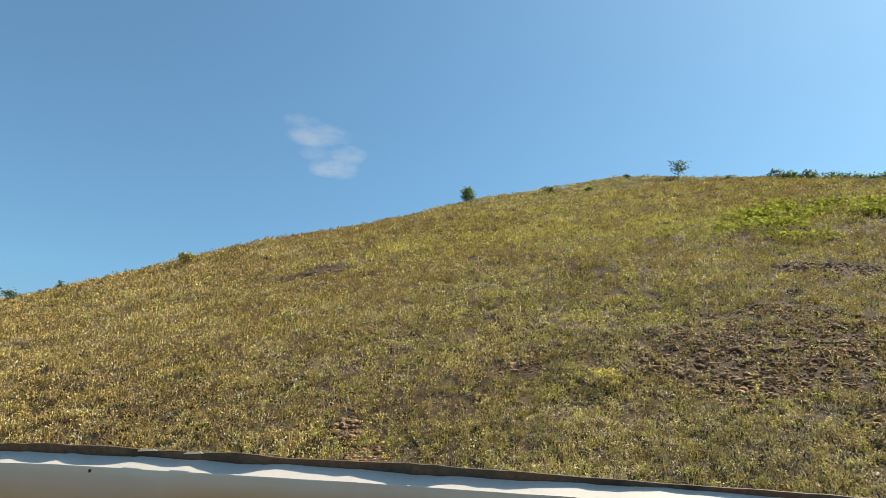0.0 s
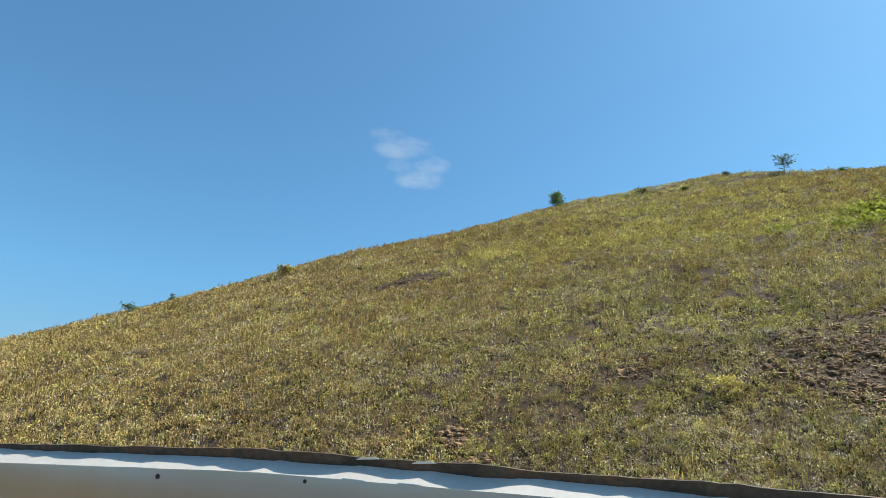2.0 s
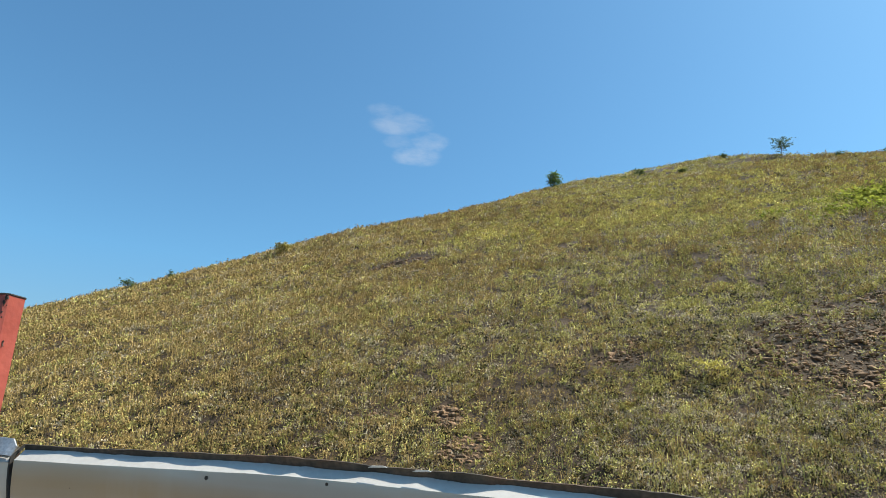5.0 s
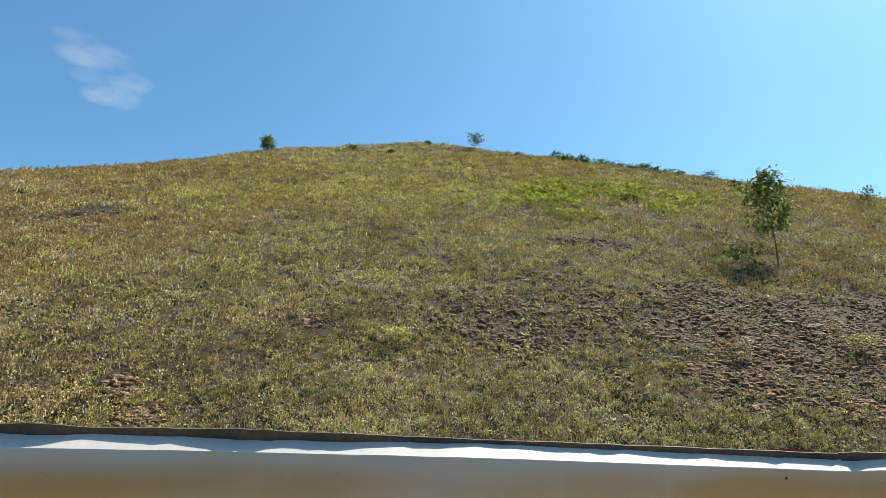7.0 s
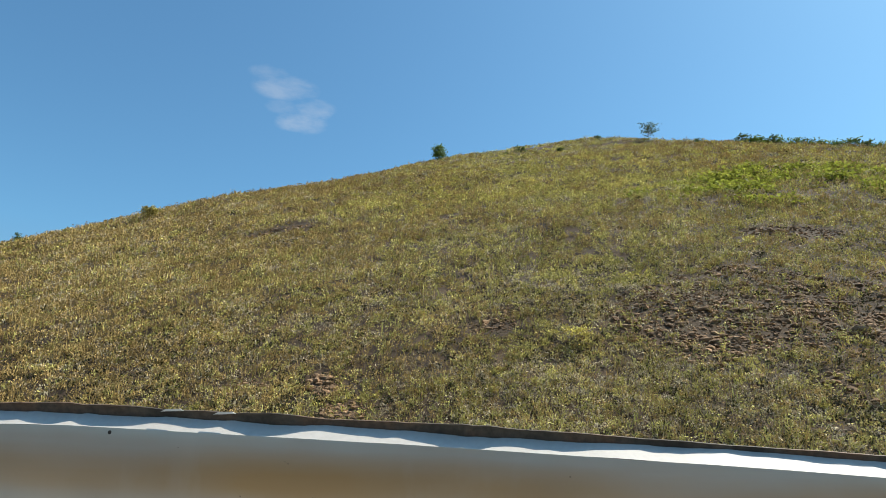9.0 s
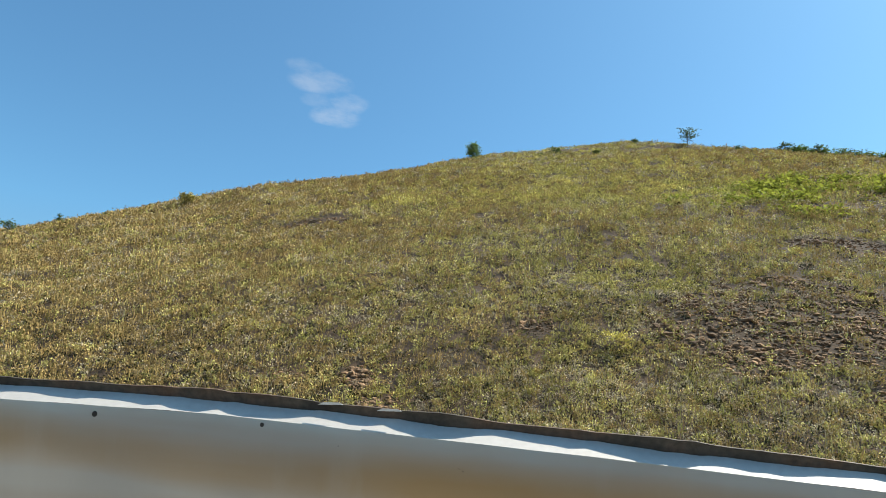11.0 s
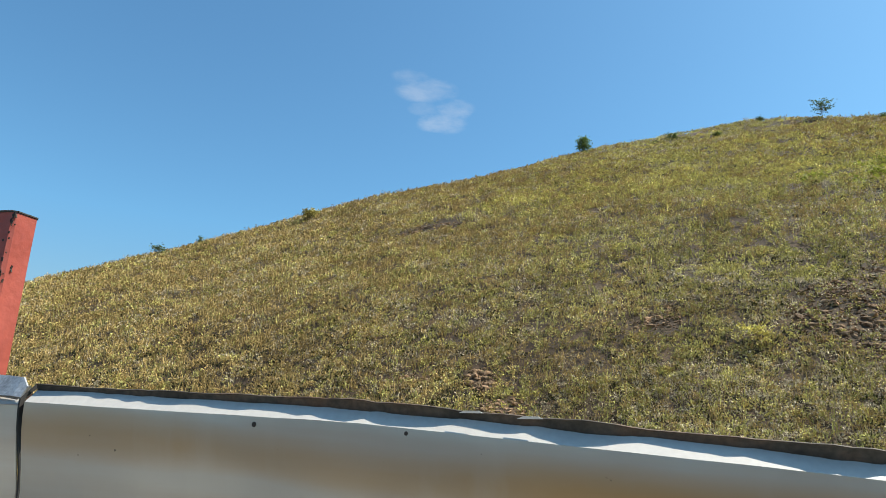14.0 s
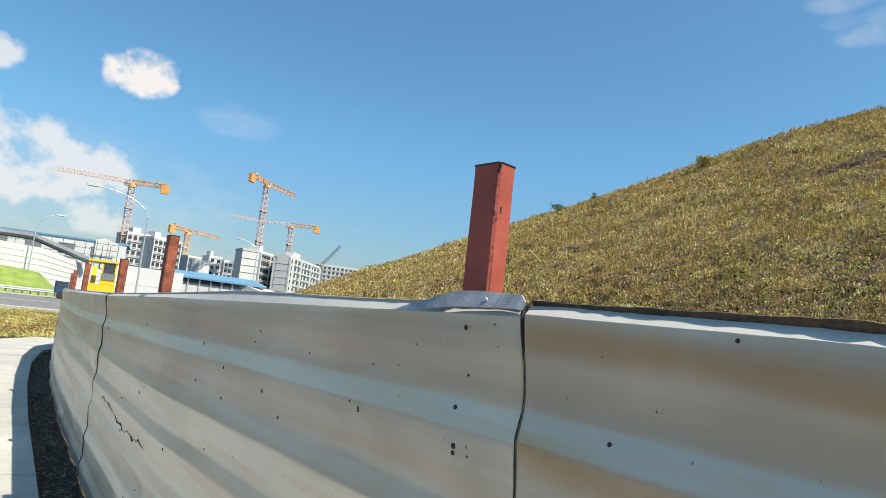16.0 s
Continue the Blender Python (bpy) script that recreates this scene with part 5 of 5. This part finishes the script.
def tower_crane(az, d, high, tip, back, tip_d, back_d, mast, jib_mat, label, tip_z=None):
    """Flat-top tower crane: mast, slewing head with cab, jib, counter-jib and ballast."""
    base = thing("tower_crane", (0, 0, 0), 0, label, "tower crane", "tower cranes")
    foot_at = polar(az, d)
    chords, web = Shape(), Shape()
    lattice(chords, web, foot_at, foot_at + Vector((0, 0, high)), 2.0, int(high / 2.2), 0.13)
    part("mast", chords, mast, base)
    part("mast_bracing", web, mast, base)
    head = foot_at + Vector((0, 0, high))
    part("slewing_ring", Shape().tube(head, head + Vector((0, 0, 1.2)), 1.5, 1.3, 12), ORANGE, base)
    end, rear = polar(tip, tip_d, tip_z or high + 2.0), polar(back, back_d, high + 2.2)
    root = head + Vector((0, 0, 2.0))
    chords, web = Shape(), Shape()
    lattice(chords, web, root, end, 1.3, 22, 0.085)
    part("jib", chords, jib_mat, base)
    part("jib_bracing", web, jib_mat, base)
    chords, web = Shape(), Shape()
    lattice(chords, web, root, rear, 1.5, 6, 0.15)
    part("counter_jib", chords, ORANGE, base)
    part("counter_jib_bracing", web, ORANGE, base)
    way = (rear - root).normalized()
    turn = math.degrees(math.atan2(way.y, way.x))
    part("ballast", Shape().box((3.0, 1.6, 3.4), bevel=0.15), ORANGE, base, m=Matrix.Translation(rear + Vector((0, 0, -1.2))) @ pose(0, 0, 0, 0, 0, turn))
    part("winch", Shape().box((1.8, 1.2, 1.2), bevel=0.1), STEEL, base, m=Matrix.Translation(root.lerp(rear, 0.8) + Vector((0, 0, 1.2))) @ pose(0, 0, 0, 0, 0, turn))
    cab = part("cab", Shape().box((1.6, 1.6, 2.0), bevel=0.15), STEEL, base, m=Matrix.Translation(head + Vector((0, 0, 1.4)) - way * 2.0) @ pose(0, 0, 0, 0, 0, turn))
    part("windscreen", Shape().box((0.1, 1.3, 1.0)), WINDOW, cab, m=Matrix.Translation((-0.8, 0, 0.2)))
    for f in (0.55, 0.8):
        part("climbing_collar", Shape().box((2.6, 2.6, 0.5)), TOWERRED, base, m=Matrix.Translation(foot_at + Vector((0, 0, high * f))))
    return base


tower_crane(-76.95, 270, 41.5, -82.4, -74.5, 272, 268, TOWERRED, PALEJIB, "faded tower crane with a pale pink jib")
tower_crane(-66.4, 275, 51.5, -63.9, -67.75, 296, 264, TOWERRED, ORANGE, "tall faded red tower crane with an orange jib")
tower_crane(-63.8, 330, 42.5, -68.95, -61.6, 330, 330, TOWERRED, PALEJIB, "red tower crane with an orange counter-jib")
tower_crane(-72.2, 310, 30.0, -69.7, -73.5, 325, 303, ORANGE, ORANGE, "low orange tower crane")
luff = thing("crawler_crane", (0, 0, 0), 0, "distant grey luffing crane boom", "crane")
chords, web = Shape(), Shape()
lattice(chords, web, polar(-60.9, 400, 30), polar(-59.3, 400, 44.5), 1.4, 14, 0.12)
part("boom", chords, SHADE, luff)
part("boom_bracing", web, SHADE, luff)
part("body", Shape().box((4, 3, 30), bevel=0.2), SHADE, luff, m=Matrix.Translation(polar(-60.9, 401, 15)))


def street_lamp(az, d, high, arm_az, arm_z, label):
    """Tapered steel mast with a curved outreach arm and a flat lantern."""
    base = thing("street_lamp", tuple(polar(az, d)), 0, label, "street lamp", "street lamps")
    o = polar(az, d)
    end = polar(arm_az, d, arm_z) - o
    mast = Shape().tube((0, 0, 0), (0, 0, high * 0.86), 0.085, 0.055, 8)
    part("mast", mast, STEEL, base)
    arm = Shape()
    prev = Vector((0, 0, high * 0.86))
    for k in range(1, 9):
        f = k / 8
        p = Vector((end.x * f ** 1.6, end.y * f ** 1.6, high * 0.86 + (arm_z - high * 0.86) * math.sin(f * math.pi / 2)))
        arm.tube(prev, p, 0.045, 0.04, 6)
        prev = p
    part("arm", arm, STEEL, base)
    turn = math.degrees(math.atan2(end.y, end.x))
    lantern = part("lantern", Shape().box((1.1, 0.35, 0.16), bevel=0.06), OFFWHITE, base, m=Matrix.Translation(end + Vector((0, 0, 0.0))) @ pose(0, 0, 0, 0, 0, turn))
    part("glass", Shape().box((0.7, 0.28, 0.05)), STEEL, lantern, m=Matrix.Translation((0.1, 0, -0.1)))
    return base


street_lamp(-75.4, 60, 9.4, -79.6, 10.0, "grey steel street lamp with a long curved arm")
street_lamp(-82.95, 92, 8.9, -81.5, 10.0, "grey steel street lamp beside the embankment")
street_lamp(-66.4, 108, 11.6, -67.9, 12.0, "slim street lamp before the flats")

# yellow machine behind the hoarding
m, run = oriented(polar(-79.05, 55), polar(-77.0, 55))
digger = thing("excavator", (0, 0, 0), 0, "yellow tracked excavator standing behind the hoarding", "excavator")
digger.matrix_world = m
part("track", Shape().box((2.6, 0.5, 0.7), bevel=0.2), TYRE, digger, m=Matrix.Translation((1.0, 0.3, 0.35)))
part("track", Shape().box((2.6, 0.5, 0.7), bevel=0.2), TYRE, digger, m=Matrix.Translation((1.0, 2.0, 0.35)))
part("body", Shape().box((2.0, 2.2, 1.1), bevel=0.12), MACHINE, digger, m=Matrix.Translation((1.0, 1.1, 1.3)))
cab = Shape()
for x in (0.1, 1.0, 1.9):
    for y in (0.1, 1.4):
        cab.box((0.13, 0.13, 1.85), Matrix.Translation((x, y, 2.7)))
cab.box((2.05, 1.6, 0.14), Matrix.Translation((1.0, 0.75, 3.62)))
cab.box((1.0, 1.5, 0.8), Matrix.Translation((1.45, 0.75, 2.2)))
part("cab_frame", cab, MACHINE, digger)
part("window", Shape().box((0.8, 0.05, 0.8)), WINDOW, digger, m=Matrix.Translation((1.45, 0.06, 3.1)))
part("grille", Shape().box((0.9, 0.06, 0.5)), SHADE, digger, m=Matrix.Translation((1.45, -0.02, 2.45)))
part("boom", Shape().box((0.35, 3.2, 0.45), pose(0, 0, 0, 25, 0, 0), bevel=0.05), MACHINE, digger, m=Matrix.Translation((0.45, 2.6, 2.4)))

# blue lorry on the road
m, run = oriented(polar(-80.75, 74), polar(-79.2, 74))
lorry = thing("lorry", (0, 0, 0), 0, "small dark blue lorry on the road", "lorry")
lorry.matrix_world = m
part("bed", Shape().box((2.6, 1.7, 0.5), bevel=0.05), TRUCK, lorry, m=Matrix.Translation((1.6, 0.9, 0.95)))
cabin = part("cab", Shape().box((1.2, 1.7, 1.2), bevel=0.15), TRUCK, lorry, m=Matrix.Translation((0.2, 0.9, 1.2)))
part("window", Shape().box((0.7, 0.05, 0.45)), WINDOW, cabin, m=Matrix.Translation((0, -0.85, 0.25)))
for x in (0.2, 2.3):
    for y in (0.1, 1.7):
        part("wheel", Shape().tube((x, y - 0.1, 0.38), (x, y + 0.1, 0.38), 0.38, sides=12), TYRE, lorry)

# short stakes of a site barrier
stake = Shape().box((0.09, 0.09, 1.85), bevel=0.01).mesh("barrier_stake", RUST)
barrier_rng = random.Random(3)
for k in range(13):
    ob = new("barrier_stake", stake)
    tagged(ob, "rusty steel stake of a site barrier", "stake", "barrier stakes")
    ob.matrix_world = Matrix.Translation(polar(-72.2 + 5.2 * k / 12, 50, 0.925)) @ pose(0, 0, 0, barrier_rng.uniform(-3, 3), barrier_rng.uniform(-3, 3), 0)
white_rail = Shape()
for z in (1.15, 1.55):
    white_rail.tube(polar(-72.2, 50.2, z), polar(-62.5, 54, z), 0.05, sides=5)
for k in range(8):
    p = polar(-72.2 + 9.7 * k / 7, 50.3 + 3.7 * k / 7)
    white_rail.tube(p, p + Vector((0, 0, 1.55)), 0.05, sides=5)
solid("barrier_rail", white_rail, WHITE, "white painted pipe barrier on the site", "barrier")
